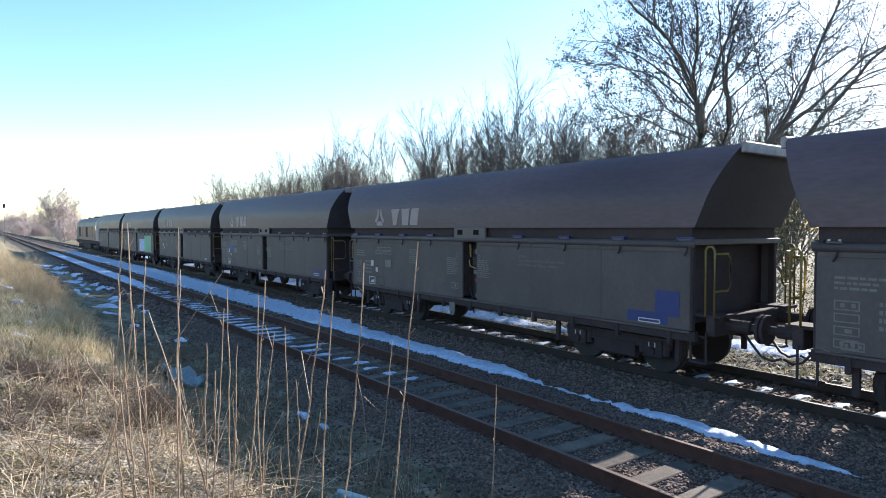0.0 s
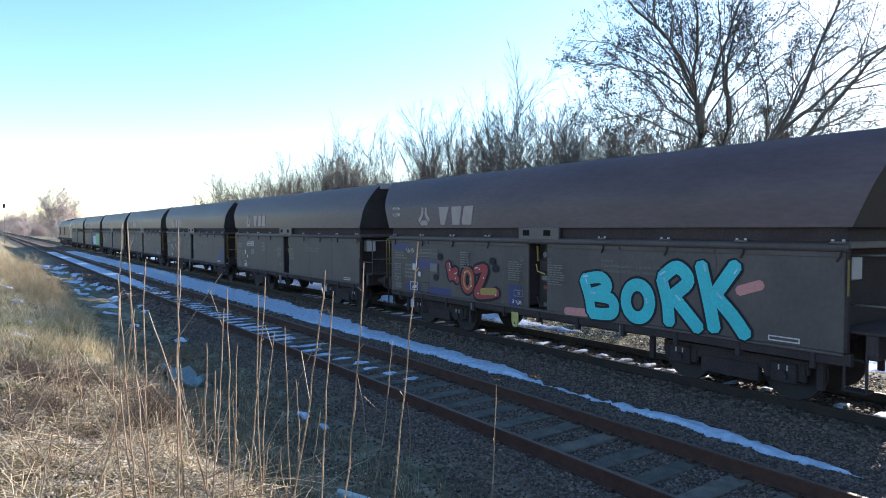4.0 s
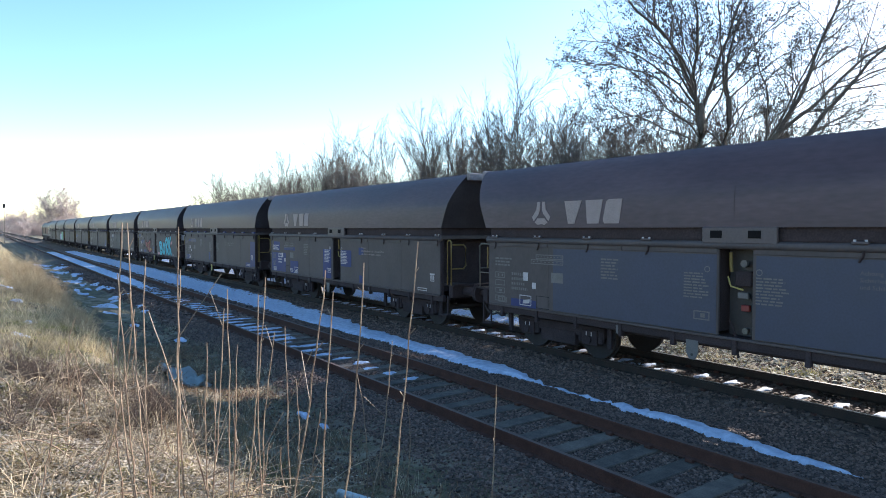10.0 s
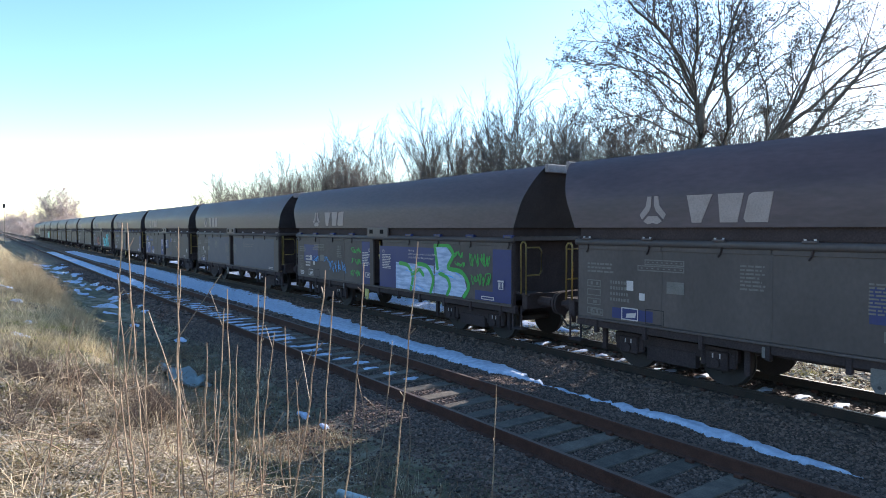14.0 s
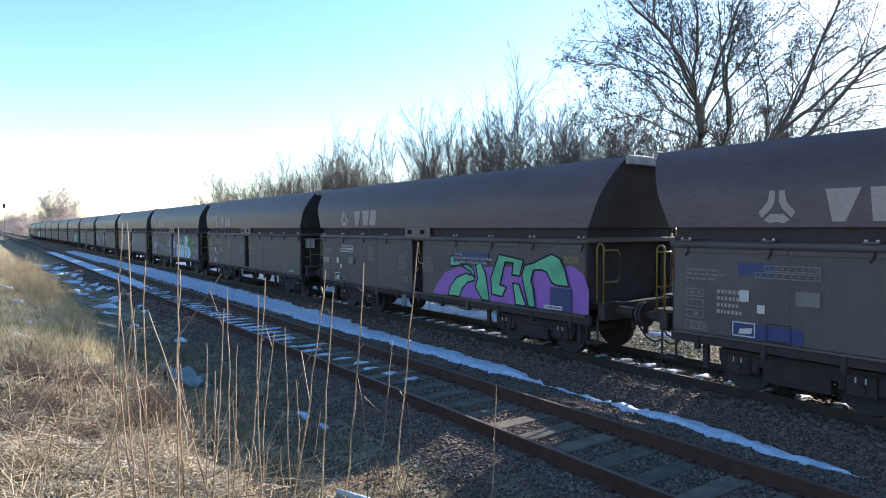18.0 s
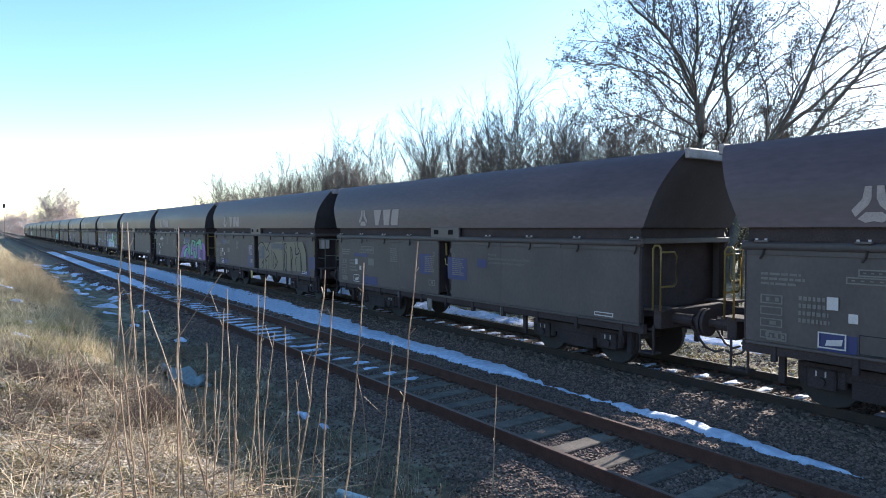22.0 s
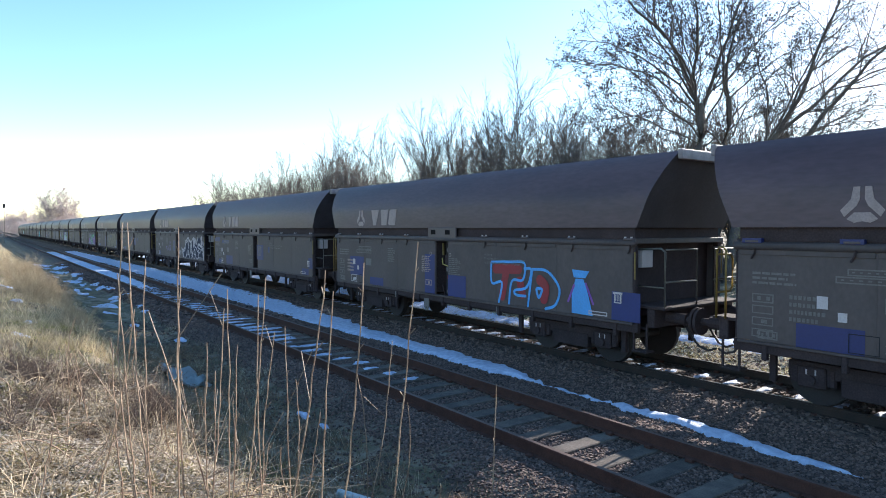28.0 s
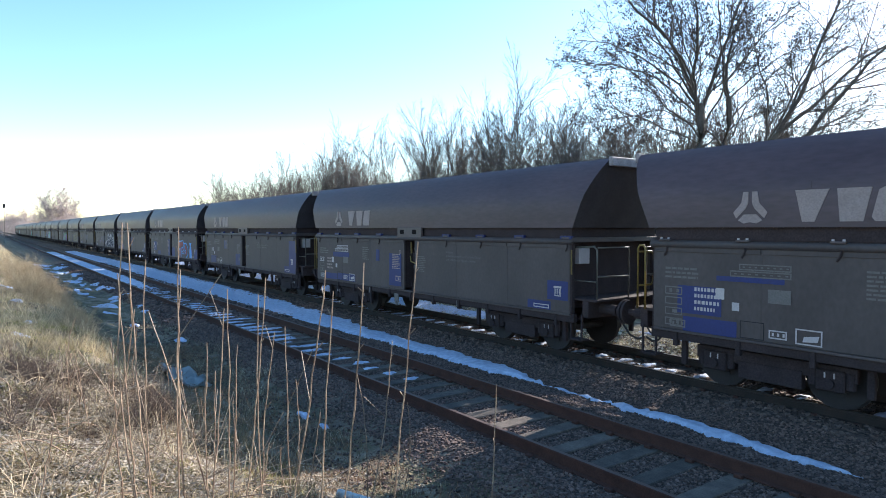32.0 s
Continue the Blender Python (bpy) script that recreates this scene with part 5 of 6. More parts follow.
# ---- bank vegetation ----
class Grow:
    def __init__(self, seed):
        self.v, self.f, self.tips, self.stems = [], [], [], []
        self.rng = random.Random(seed)

    def limb(self, p, d, length, r0, r1, sides, segs, wander, lift, v, f):
        rng = self.rng
        prev, pts = None, []
        d = d.normalized()
        for k in range(segs + 1):
            u = k / segs
            r = r0 + (r1 - r0) * u
            q = d.to_track_quat("Z", "Y")
            o = len(v)
            for a in range(sides):
                w = q @ Vector((r * math.cos(6.2832 * a / sides), r * math.sin(6.2832 * a / sides), 0))
                v.append((p.x + w.x, p.y + w.y, p.z + w.z))
            if prev is not None:
                for a in range(sides):
                    b = (a + 1) % sides
                    f.append((prev + a, prev + b, o + b, o + a))
            prev = o
            pts.append((p.copy(), d.copy(), r))
            p = p + d * (length / segs)
            d = (d + Vector((rng.gauss(0, wander), rng.gauss(0, wander), rng.gauss(0, wander) + lift))).normalized()
        return pts

    def grow(self, p, d, length, r, level, spec):
        s = spec[level]
        v, f = self.v, self.f
        if level == 0:
            v, f = [], []
            self.stems.append((v, f))
        pts = self.limb(p, d, length, r, r * s["taper"], s["sides"], s["segs"], s["wander"], s["lift"], v, f)
        if level + 1 >= len(spec):
            self.tips.append(pts[-1][0])
            self.tips.append(pts[len(pts) // 2][0])
            return
        nx_ = spec[level + 1]
        n_ = max(1, round(nx_["n"] * self.rng.uniform(0.75, 1.25)))
        for k in range(n_):
            u = nx_["from"] + (1 - nx_["from"]) * (k + self.rng.random()) / n_
            i = min(len(pts) - 2, int(u * (len(pts) - 1)))
            t = u * (len(pts) - 1) - i
            q = pts[i][0].lerp(pts[i + 1][0], t)
            base_d = pts[i][1]
            side = base_d.orthogonal().normalized()
            side.rotate(Matrix.Rotation(self.rng.uniform(0, 6.283), 3, base_d))
            a = radians(self.rng.gauss(nx_["angle"], 9))
            nd = base_d * math.cos(a) + side * math.sin(a)
            ln = length * nx_["len"] * self.rng.uniform(0.7, 1.2) * (1.15 - 0.55 * u)
            self.grow(q, nd, ln, max(pts[i][2] * nx_["rad"], nx_["rmin"]), level + 1, spec)


def blades(name, pos, height, width, lean, material, label, category, seed, bend=0.5):
    """Grass blades or thin twigs: each one tapered and bent, all one mesh."""
    rng = np.random.default_rng(seed)
    k = len(pos)
    a = rng.uniform(0, 6.283, k)
    d = np.stack([np.cos(a), np.sin(a), np.zeros(k)], 1)
    b = rng.uniform(0, 6.283, k)
    s = np.stack([np.cos(b), np.sin(b), np.zeros(k)], 1) * (width / 2)[:, None]
    up = np.array([0, 0, 1.0])
    mid = pos + up * (height * 0.55)[:, None] + d * (height * lean * 0.35)[:, None]
    tip = pos + up * (height * (1 - bend * lean * 0.5))[:, None] + d * (height * lean)[:, None]
    v = np.stack([pos - s, pos + s, mid - 0.8 * s, mid + 0.8 * s, tip], 1)
    o = 5 * np.arange(k)
    quads = np.stack([o, o + 1, o + 3, o + 2], 1).tolist()
    tris = np.stack([o + 2, o + 3, o + 4], 1).tolist()
    return mesh_thing(name, v.reshape(-1, 3).tolist(), quads + tris, material, label, category, "stuff")


vr = np.random.default_rng(21)


def field(count, x0, x1, y0, y1, power=1.0, keep=None, clump=0.0):
    x = x1 - (x1 - x0) * vr.random(count) ** power
    y = y0 + (y1 - y0) * vr.random(count)
    if clump:
        c = vr.integers(0, max(1, count // 45), count)
        cx, cy = x[c], y[c]
        x, y = cx + vr.normal(0, clump, count), cy + vr.normal(0, clump, count)
    if keep is not None:
        m = keep(x, y)
        x, y = x[m], y[m]
    return np.stack([x, y, ground_z(x, y) - 0.01], 1)


M_STRAWS = isl_mat("straw_blades", (0.20, 0.145, 0.08), (0.84, 0.69, 0.45), 0.8, 0.45)
M_BRUSHS = isl_mat("dead_brush_blades", (0.11, 0.078, 0.05), (0.76, 0.62, 0.43), 0.85, 0.35)
M_THICKET = mat("thicket_twig", (0.16, 0.11, 0.085), 0.85, 0, 0.3, 6, 40, 0.1)
M_TANBUSH = mat("tan_twig", (0.54, 0.42, 0.26), 0.8, 0, 0.3, 3, 40, 0.1, second=(0.30, 0.215, 0.135))
M_PALE = mat("bleached_cane", (0.66, 0.53, 0.38), 0.7, 0, 0.3, 6, 60, 0.1, second=(0.26, 0.18, 0.12))
M_GREENS = isl_mat("green_blades", (0.13, 0.13, 0.045), (0.46, 0.42, 0.17), 0.8, 0.4)
M_MOSS = isl_mat("moss_blades", (0.15, 0.095, 0.058), (0.41, 0.27, 0.17), 0.9, 0.2)
M_LITTER = isl_mat("leaf_litter", (0.15, 0.105, 0.075), (0.76, 0.66, 0.54), 0.85, 0.3)


def bankside(x, y):
    """True where dry grass grows: the bank edge wanders along the track."""
    return y < 2.05 + 0.2 * np.sin(0.5 * x) + 0.15 * np.sin(1.3 * x + 1) - 0.15 * (x > -7) + vr.normal(0, 0.14, len(x))


p = field(30000, -75, -12.0, -2.5, 3.0, 1.5, bankside, 0.16)
blades("dry_grass", p, vr.uniform(0.12, 0.5, len(p)), vr.uniform(0.004, 0.009, len(p)), vr.uniform(0.3, 1.6, len(p)), M_STRAWS, "tall straw-coloured dry grass on the bank", "dry grass", 1)
p = field(15000, -10.3, -3.2, -1.5, 2.5, 1.0, bankside, 0.11)
blades("dead_brush", p, vr.uniform(0.02, 0.15, len(p)), vr.uniform(0.004, 0.010, len(p)), vr.uniform(1.0, 4.0, len(p)), M_BRUSHS, "matted brown dead weeds on the bank", "dead weeds", 2)
p = field(5500, -10, -3.0, -1.5, 2.7, 1.0, bankside, 0.13)
blades("straw_mat", p, vr.uniform(0.02, 0.08, len(p)), vr.uniform(0.004, 0.010, len(p)), vr.uniform(1.5, 5.0, len(p)), M_STRAWS, "fallen pale straw on the bank", "dry grass", 3)
p = field(30000, -30, -4.0, -2.0, 2.7, 1.2, lambda x, y: np.sin(0.9 * x + 2) + np.sin(1.7 * y - 0.4 * x) > 0.2, 0.2)
blades("green_grass", p, vr.uniform(0.03, 0.11, len(p)), vr.uniform(0.004, 0.008, len(p)), vr.uniform(0.2, 1.2, len(p)), M_GREENS, "short mossy winter grass", "grass", 4)
p = field(22000, -17, -9.6, -2.0, 2.5, 1.0, bankside, 0.2)
blades("green_grass", p, vr.uniform(0.03, 0.11, len(p)), vr.uniform(0.004, 0.008, len(p)), vr.uniform(0.2, 1.4, len(p)), M_GREENS, "short mossy winter grass", "grass", 12)
p = field(5000, -17, -9.6, -2.0, 2.6, 1.0, bankside, 0.3)
blades("straw_mat", p, vr.uniform(0.05, 0.25, len(p)), vr.uniform(0.003, 0.007, len(p)), vr.uniform(0.5, 2.0, len(p)), M_STRAWS, "pale straw in the grass", "dry grass", 13)
# dark blades paint the shaded hollows between the sunlit weeds
M_GAP_DARK = isl_mat("rotting_stems", (0.02, 0.016, 0.012), (0.11, 0.085, 0.06), 0.9, 0.1)
p = field(8000, -9.5, -3.2, -1.5, 2.4, 1.0, bankside, 0.07)
blades("rotting_weeds", p, vr.uniform(0.03, 0.13, len(p)), vr.uniform(0.005, 0.012, len(p)), vr.uniform(0.4, 2.4, len(p)), M_GAP_DARK, "dark blades standing for shaded gaps among the weeds", "dead weeds", 14)
p = field(20000, -8.5, -3.2, -1.5, 2.6, 1.0, lambda x, y: np.sin(2.1 * x + 1) + np.sin(2.7 * y - 1.1 * x) > 0.1, 0.12)
blades("green_grass", p, vr.uniform(0.02, 0.07, len(p)), vr.uniform(0.004, 0.009, len(p)), vr.uniform(0.2, 1.6, len(p)), M_GREENS, "short mossy winter grass", "grass", 15)
p = field(16000, -3.4, 6.0, -5.0, 2.4, 1.0, None, 0.3)
blades("dead_brush", p, vr.uniform(0.04, 0.2, len(p)), vr.uniform(0.005, 0.012, len(p)), vr.uniform(0.5, 2.4, len(p)), M_BRUSHS, "matted brown dead weeds on the bank", "dead weeds", 16)
p = field(14000, -12, 6.0, -6.0, -1.2, 1.0, None, 0.3)
blades("dry_grass", p, vr.uniform(0.05, 0.25, len(p)), vr.uniform(0.005, 0.012, len(p)), vr.uniform(0.4, 2.0, len(p)), M_STRAWS, "matted dry grass on the bank", "dry grass", 17)
p = field(2200, -11, -3.2, -1.5, 2.2, 1.0, None, 0.3)
blades("bramble_twigs", p, vr.uniform(0.15, 0.6, len(p)), vr.uniform(0.005, 0.009, len(p)), vr.uniform(0.3, 1.8, len(p)), M_BRUSHS, "thin bare bramble twigs", "twigs", 5, 0.9)
p = field(16000, -60, -4, 12.7, 16.5, 1.3, None, 0.3)
blades("far_verge_grass", p, vr.uniform(0.05, 0.2, len(p)), vr.uniform(0.006, 0.012, len(p)), vr.uniform(0.2, 1.2, len(p)), M_STRAWS, "dry grass on the far verge", "dry grass", 6)
p = field(9000, 0, 14, 12.9, 20, 1.0, None, 0.3)
blades("far_verge_grass", p, vr.uniform(0.05, 0.2, len(p)), vr.uniform(0.006, 0.012, len(p)), vr.uniform(0.2, 1.2, len(p)), M_STRAWS, "dry grass on the far verge", "dry grass", 7)
p = field(5000, -24, -1, 12.7, 16.2, 1.0, None, 0.15)
blades("far_verge_weeds", p, vr.uniform(0.03, 0.16, len(p)), vr.uniform(0.006, 0.012, len(p)), vr.uniform(0.3, 1.6, len(p)), M_GREENS, "low weeds on the far verge", "weeds", 9)
p = field(3500, -7.5, -3.0, -1.0, 2.4, 1.0, bankside, 0.1)
blades("straw_mat", p, vr.uniform(0.03, 0.14, len(p)), vr.uniform(0.005, 0.012, len(p)), vr.uniform(1.0, 4.5, len(p)), M_STRAWS, "fallen pale straw on the bank", "dry grass", 10)
p = field(30000, -17, -3.5, 2.0, 4.2, 1.0, None, 0.3)
blades("moss_grass", p, vr.uniform(0.02, 0.11, len(p)), vr.uniform(0.005, 0.011, len(p)), vr.uniform(0.3, 1.6, len(p)), M_MOSS, "mossy short growth beside the ballast", "moss", 11)
p = field(1500, -30, -3, 2.7, 4.6, 1.0, None, 0.1)
blades("track_weeds", p, vr.uniform(0.05, 0.35, len(p)), vr.uniform(0.003, 0.006, len(p)), vr.uniform(0.2, 1.2, len(p)), M_BRUSHS, "sparse dry weeds beside the ballast", "weeds", 8)
def litter(name, p, r0, r1, material, label, seed):
    """Dry leaves lying at all angles, one mesh."""
    lf = np.random.default_rng(seed)
    k = len(p)
    ang, rad = lf.uniform(0, 6.283, k), lf.uniform(r0, r1, k)
    t1 = np.stack([np.cos(ang), np.sin(ang), lf.uniform(-0.5, 0.5, k)], 1) * rad[:, None]
    t2 = np.stack([-np.sin(ang), np.cos(ang), lf.uniform(-0.5, 0.5, k)], 1) * (rad * 0.6)[:, None]
    c = p + np.array([0, 0, 1.0]) * lf.uniform(0.015, 0.075, k)[:, None]
    v = np.stack([c - t1, c + t2, c + t1, c - t2], 1).reshape(-1, 3)
    mesh_thing(name, v.tolist(), (np.arange(4 * k).reshape(k, 4)).tolist(), material, label, "leaves", "stuff")


litter("leaf_litter", field(42000, -7.6, -3, -1.5, 2.3, 0.9, bankside), 0.007, 0.022, M_LITTER, "dry fallen leaves among the weeds", 3)
litter("leaf_litter", field(10000, -11, -7.6, -1.5, 2.2, 1.0, bankside), 0.008, 0.026, M_LITTER, "dry fallen leaves among the weeds", 6)
litter("leaf_litter", field(900, -9, -3, 2.0, 3.6, 1.0), 0.008, 0.02, M_LITTER, "scattered dry leaves beside the ballast", 7)
litter("leaf_litter", field(9000, -26, 2, 12.6, 16.2, 1.0), 0.03, 0.075, isl_mat("verge_leaf_litter", (0.05, 0.04, 0.025), (0.85, 0.78, 0.62), 0.8, 0.3), "sunlit dry leaves on the far verge", 4)


def stalk(x, y, height, dx, dy, side, seed):
    """One tall dry weed stalk with nodes, a bent tip and short side twigs."""
    rng = random.Random(seed)
    z = float(ground_z(x, y)) - 0.03
    bm = B()
    steps = 12
    bow = (0.586 * side, 0.81 * side)
    pts = []
    for k in range(steps + 1):
        u = k / steps
        pts.append(Vector((x + dx * u + bow[0] * math.sin(math.pi * u) + rng.uniform(-0.006, 0.006), y + dy * u + bow[1] * math.sin(math.pi * u) + rng.uniform(-0.006, 0.006), z + (height + 0.03) * u)))
    rings = []
    for k, c in enumerate(pts):
        r = 0.0058 * (1 - 0.45 * k / steps) * (1.25 if k % 2 else 1.0)
        rings.append([bm.verts.new(c + Vector((r * math.cos(a), r * math.sin(a), 0))) for a in (0, 1.257, 2.513, 3.77, 5.027)])
    for a, b in zip(rings, rings[1:]):
        for q in range(5):
            bm.faces.new((a[q], a[(q + 1) % 5], b[(q + 1) % 5], b[q]))
    bm.faces.new(rings[-1])
    ob = part("weed_stalk", bm, M_STALK)
    tagged(ob, "tall dry reddish-brown weed stalk with nodes", "weed stalk", "tall dry stalks on the bank")
    for k in range(3, steps, 2):
        if rng.random() < 0.7:
            a = rng.uniform(0, 6.28)
            ln = rng.uniform(0.012, 0.05) if rng.random() < 0.85 else rng.uniform(0.15, 0.35)
            part("side_twig", tube(B(), [pts[k], pts[k] + Vector((math.cos(a), math.sin(a), rng.uniform(0.8, 1.8))) * ln], 0.0028, 4), M_STALK, ob)


STALKS_A = [(-4.28, 0.76, 1.91, -0.12, -0.06, -0.083), (-4.27, 0.83, 1.93, -0.15, -0.1, -0.024), (-4.36, 0.84, 1.7, -0.07, -0.01, -0.022), (-4.41, 0.77, 1.59, -0.12, -0.08, -0.012), (-4.57, 0.72, 1.2, -0.09, -0.06, -0.016), (-4.53, 0.48, 1.36, 0.15, 0.28, 0.042),
            (-4.41, 1.26, 1.5, -0.32, -0.36, 0.027), (-4.24, 0.98, 1.97, -0.05, 0.03, -0.016), (-4.33, 1.05, 1.74, -0.08, -0.01, -0.032), (-4.52, 1.24, 1.23, -0.04, 0.01, -0.02), (-4.41, 1.2, 1.51, 0.02, 0.11, 0.022), (-4.32, 1.31, 1.69, -0.05, 0.03, 0.006),
            (-4.49, 1.39, 1.26, -0.01, 0.05, 0.002), (-4.5, 1.64, 1.78, -0.08, -0.02, -0.027)]
STALKS_B = [(-4.29, 1.39, 1.78, 0.05, 0.17, 0.014), (-4.69, 1.69, 1.42, 0.01, 0.1, -0.041), (-4.93, 2.01, 1.55, -0.07, -0.01, -0.005), (-5.28, 2.2, 1.12, -0.03, 0.02, 0.025), (-3.4, 1.31, 1.78, 0.11, 0.25, 0.014), (-3.55, 1.63, 1.83, -0.0, 0.1, -0.012),
            (-3.36, 1.61, 2.02, 0.06, 0.2, 0.027), (-5.49, 3.02, 1.45, -0.09, -0.04, 0.054), (-5.35, 2.95, 1.76, 0.1, 0.23, 0.042), (-3.43, 2.01, 2.35, 0.07, 0.22, 0.005), (-5.24, 3.21, 1.17, 0.04, 0.12, 0.072), (-3.62, 3.0, 1.78, 0.01, 0.11, 0.008),
            (-4.75, 3.37, 0.57, -0.0, 0.03, 0.003), (-5.18, 2.25, 0.89, 0.05, 0.12, -0.004)]
for k, row in enumerate(STALKS_A + STALKS_B):
    stalk(*row, k)
rng = random.Random(12)
for k in range(34):
    x = rng.uniform(-8.5, -4.4)
    y = rng.uniform(0.2, 2.2)
    stalk(x, y, rng.uniform(0.35, 0.95), rng.gauss(0, 0.13), rng.gauss(0, 0.16), rng.uniform(-0.05, 0.05), 300 + k)
# arched bramble canes lying over each other
cane = Grow(5)
for k in range(95):
    x, y = rng.uniform(-10.5, -3.8), rng.uniform(-0.9, 2.3)
    a = rng.uniform(0, 6.283)
    cane.limb(Vector((x, y, float(ground_z(x, y)) - 0.02)), Vector((math.cos(a), math.sin(a), rng.uniform(0.6, 1.6))), rng.uniform(0.45, 1.15), rng.uniform(0.004, 0.007), 0.002, 4, 9, 0.12, -0.16, cane.v, cane.f)
mesh_thing("bramble_canes", cane.v, cane.f, M_STALK, "arched dry bramble canes in a tangle", "brambles", "stuff", True)
pale = Grow(6)
for k in range(520):
    x, y = rng.uniform(-9.5, -3.6), rng.uniform(-1.0, 2.35)
    a = rng.uniform(0, 6.283)
    pale.limb(Vector((x, y, float(ground_z(x, y)) + rng.uniform(0.01, 0.12))), Vector((math.cos(a), math.sin(a), rng.uniform(-0.05, 0.5))), rng.uniform(0.2, 0.8), rng.uniform(0.003, 0.006), 0.002, 4, 6, 0.13, -0.07, pale.v, pale.f)
mesh_thing("fallen_canes", pale.v, pale.f, M_PALE, "bleached broken canes lying in the weeds", "canes", "stuff", True)


def bush(name, seed, stems, height, spread, material, label, group):
    """A low bare bush: many thin forked stems from one root."""
    g = Grow(seed)
    spec = [{"n": 0, "len": 1, "rad": 1, "angle": 0, "from": 0, "sides": 4, "segs": 5, "wander": 0.12, "lift": 0.02, "rmin": 0.003, "taper": 0.4},
            {"n": 5, "len": 0.55, "rad": 0.6, "angle": 35, "from": 0.2, "sides": 3, "segs": 4, "wander": 0.14, "lift": 0.03, "rmin": 0.0026, "taper": 0.4},
            {"n": 4, "len": 0.5, "rad": 0.7, "angle": 40, "from": 0.2, "sides": 3, "segs": 2, "wander": 0.14, "lift": 0.0, "rmin": 0.0022, "taper": 0.5}]
    r_ = random.Random(seed)
    for k in range(stems):
        g.grow(Vector((r_.gauss(0, 0.08), r_.gauss(0, 0.08), 0)), Vector((r_.gauss(0, spread), r_.gauss(0, spread), 1)), height * r_.uniform(0.6, 1.1), 0.006, 0, spec)
    v, f = list(g.v), list(g.f)
    for sv, sf in g.stems:
        o = len(v)
        v += sv
        f += [tuple(i + o for i in q) for q in sf]
    ob = mesh_thing(name, v, f, material, label, "bush")
    return tagged(ob, group=group)


def plant_out(ob, spots, seed):
    r_ = random.Random(seed)
    for k, (x, y, s) in enumerate(spots):
        m = pose(x, y, float(ground_z(x, y)) - 0.03, 0, 0, r_.uniform(0, 360)) @ Matrix.Diagonal((s, s, s * r_.uniform(0.85, 1.15), 1))
        if k:
            copy_thing(ob, m)
        else:
            ob.matrix_basis = m


r2 = random.Random(31)
plant_out(bush("bramble_bush", 81, 16, 0.5, 0.5, M_THICKET, "dark brown bare bramble thicket on the bank", "dark thickets"), [(r2.uniform(-9.4, -6.9), r2.uniform(0.1, 1.9), r2.uniform(0.55, 0.95)) for k in range(40)], 1)
plant_out(bush("dry_bush", 82, 26, 0.75, 0.55, M_TANBUSH, "fuzzy tan dry bush on the bank edge", "dry bushes"), [(r2.uniform(-34, -14.5), r2.uniform(0.5, 1.95), r2.uniform(0.7, 1.15)) for k in range(34)], 2)
plant_out(bush("bare_weed", 83, 3, 0.62, 0.22, M_STRAW, "thin forked pale weed beside the bank", "forked weeds"), [(r2.uniform(-9.5, -5.6), r2.uniform(1.9, 2.8), r2.uniform(0.7, 1.1)) for k in range(18)], 3)
plant_out(bush("dead_weed", 84, 7, 0.3, 0.7, M_BROWN, "low tangled brown dead weed", "dead weeds in the foreground"), [(r2.uniform(-8.6, -3.9), r2.uniform(-0.6, 2.0), r2.uniform(0.5, 1.0)) for k in range(48)], 4)
# a fallen pale tube, a crumpled plastic sheet and a broken slab in the weeds
z = float(ground_z(-5.8, 2.95))
part_ob = part("plastic_pipe", tube(B(), [(-5.95, 2.95, z + 0.07), (-5.45, 3.2, z + 0.04)], 0.055, 14), M_PLASTIC, smooth=True)
tagged(part_ob, "short pale grey plastic pipe lying in the weeds", "pipe")
bm = B()
grid = [[bm.verts.new((-13.6 + 0.16 * i + 0.05 * j, 2.75 + 0.12 * j, float(ground_z(-13.6 + 0.16 * i, 2.75 + 0.12 * j)) + 0.08 + 0.07 * math.sin(1.7 * i + j) + 0.05 * math.cos(2.3 * j - i))) for j in range(6)] for i in range(10)]
for a, b in zip(grid, grid[1:]):
    for q in range(5):
        bm.faces.new((a[q], a[q + 1], b[q + 1], b[q]))
tagged(part("plastic_sheet", bmesh_solid(bm), M_PLASTIC, smooth=True), "crumpled pale plastic sheet among the weeds", "plastic sheet")
z = float(ground_z(-9.6, 0.2))
tagged(part("concrete_slab", box(B(), -9.95, -9.3, -0.25, 0.32, z - 0.05, z + 0.06, 0.02), M_SLAB), "broken pale concrete slab lying in the grass", "slab")


# ---- trees, hedge, far scenery ----
def tree_mesh(seed, stems, spec):
    g = Grow(seed)
    for d, ln, r in stems:
        off = Vector((g.rng.uniform(-0.25, 0.25), g.rng.uniform(-0.25, 0.25), 0)) if len(stems) > 1 else Vector()
        g.grow(off, Vector(d), ln, r, 0, spec)
    return g


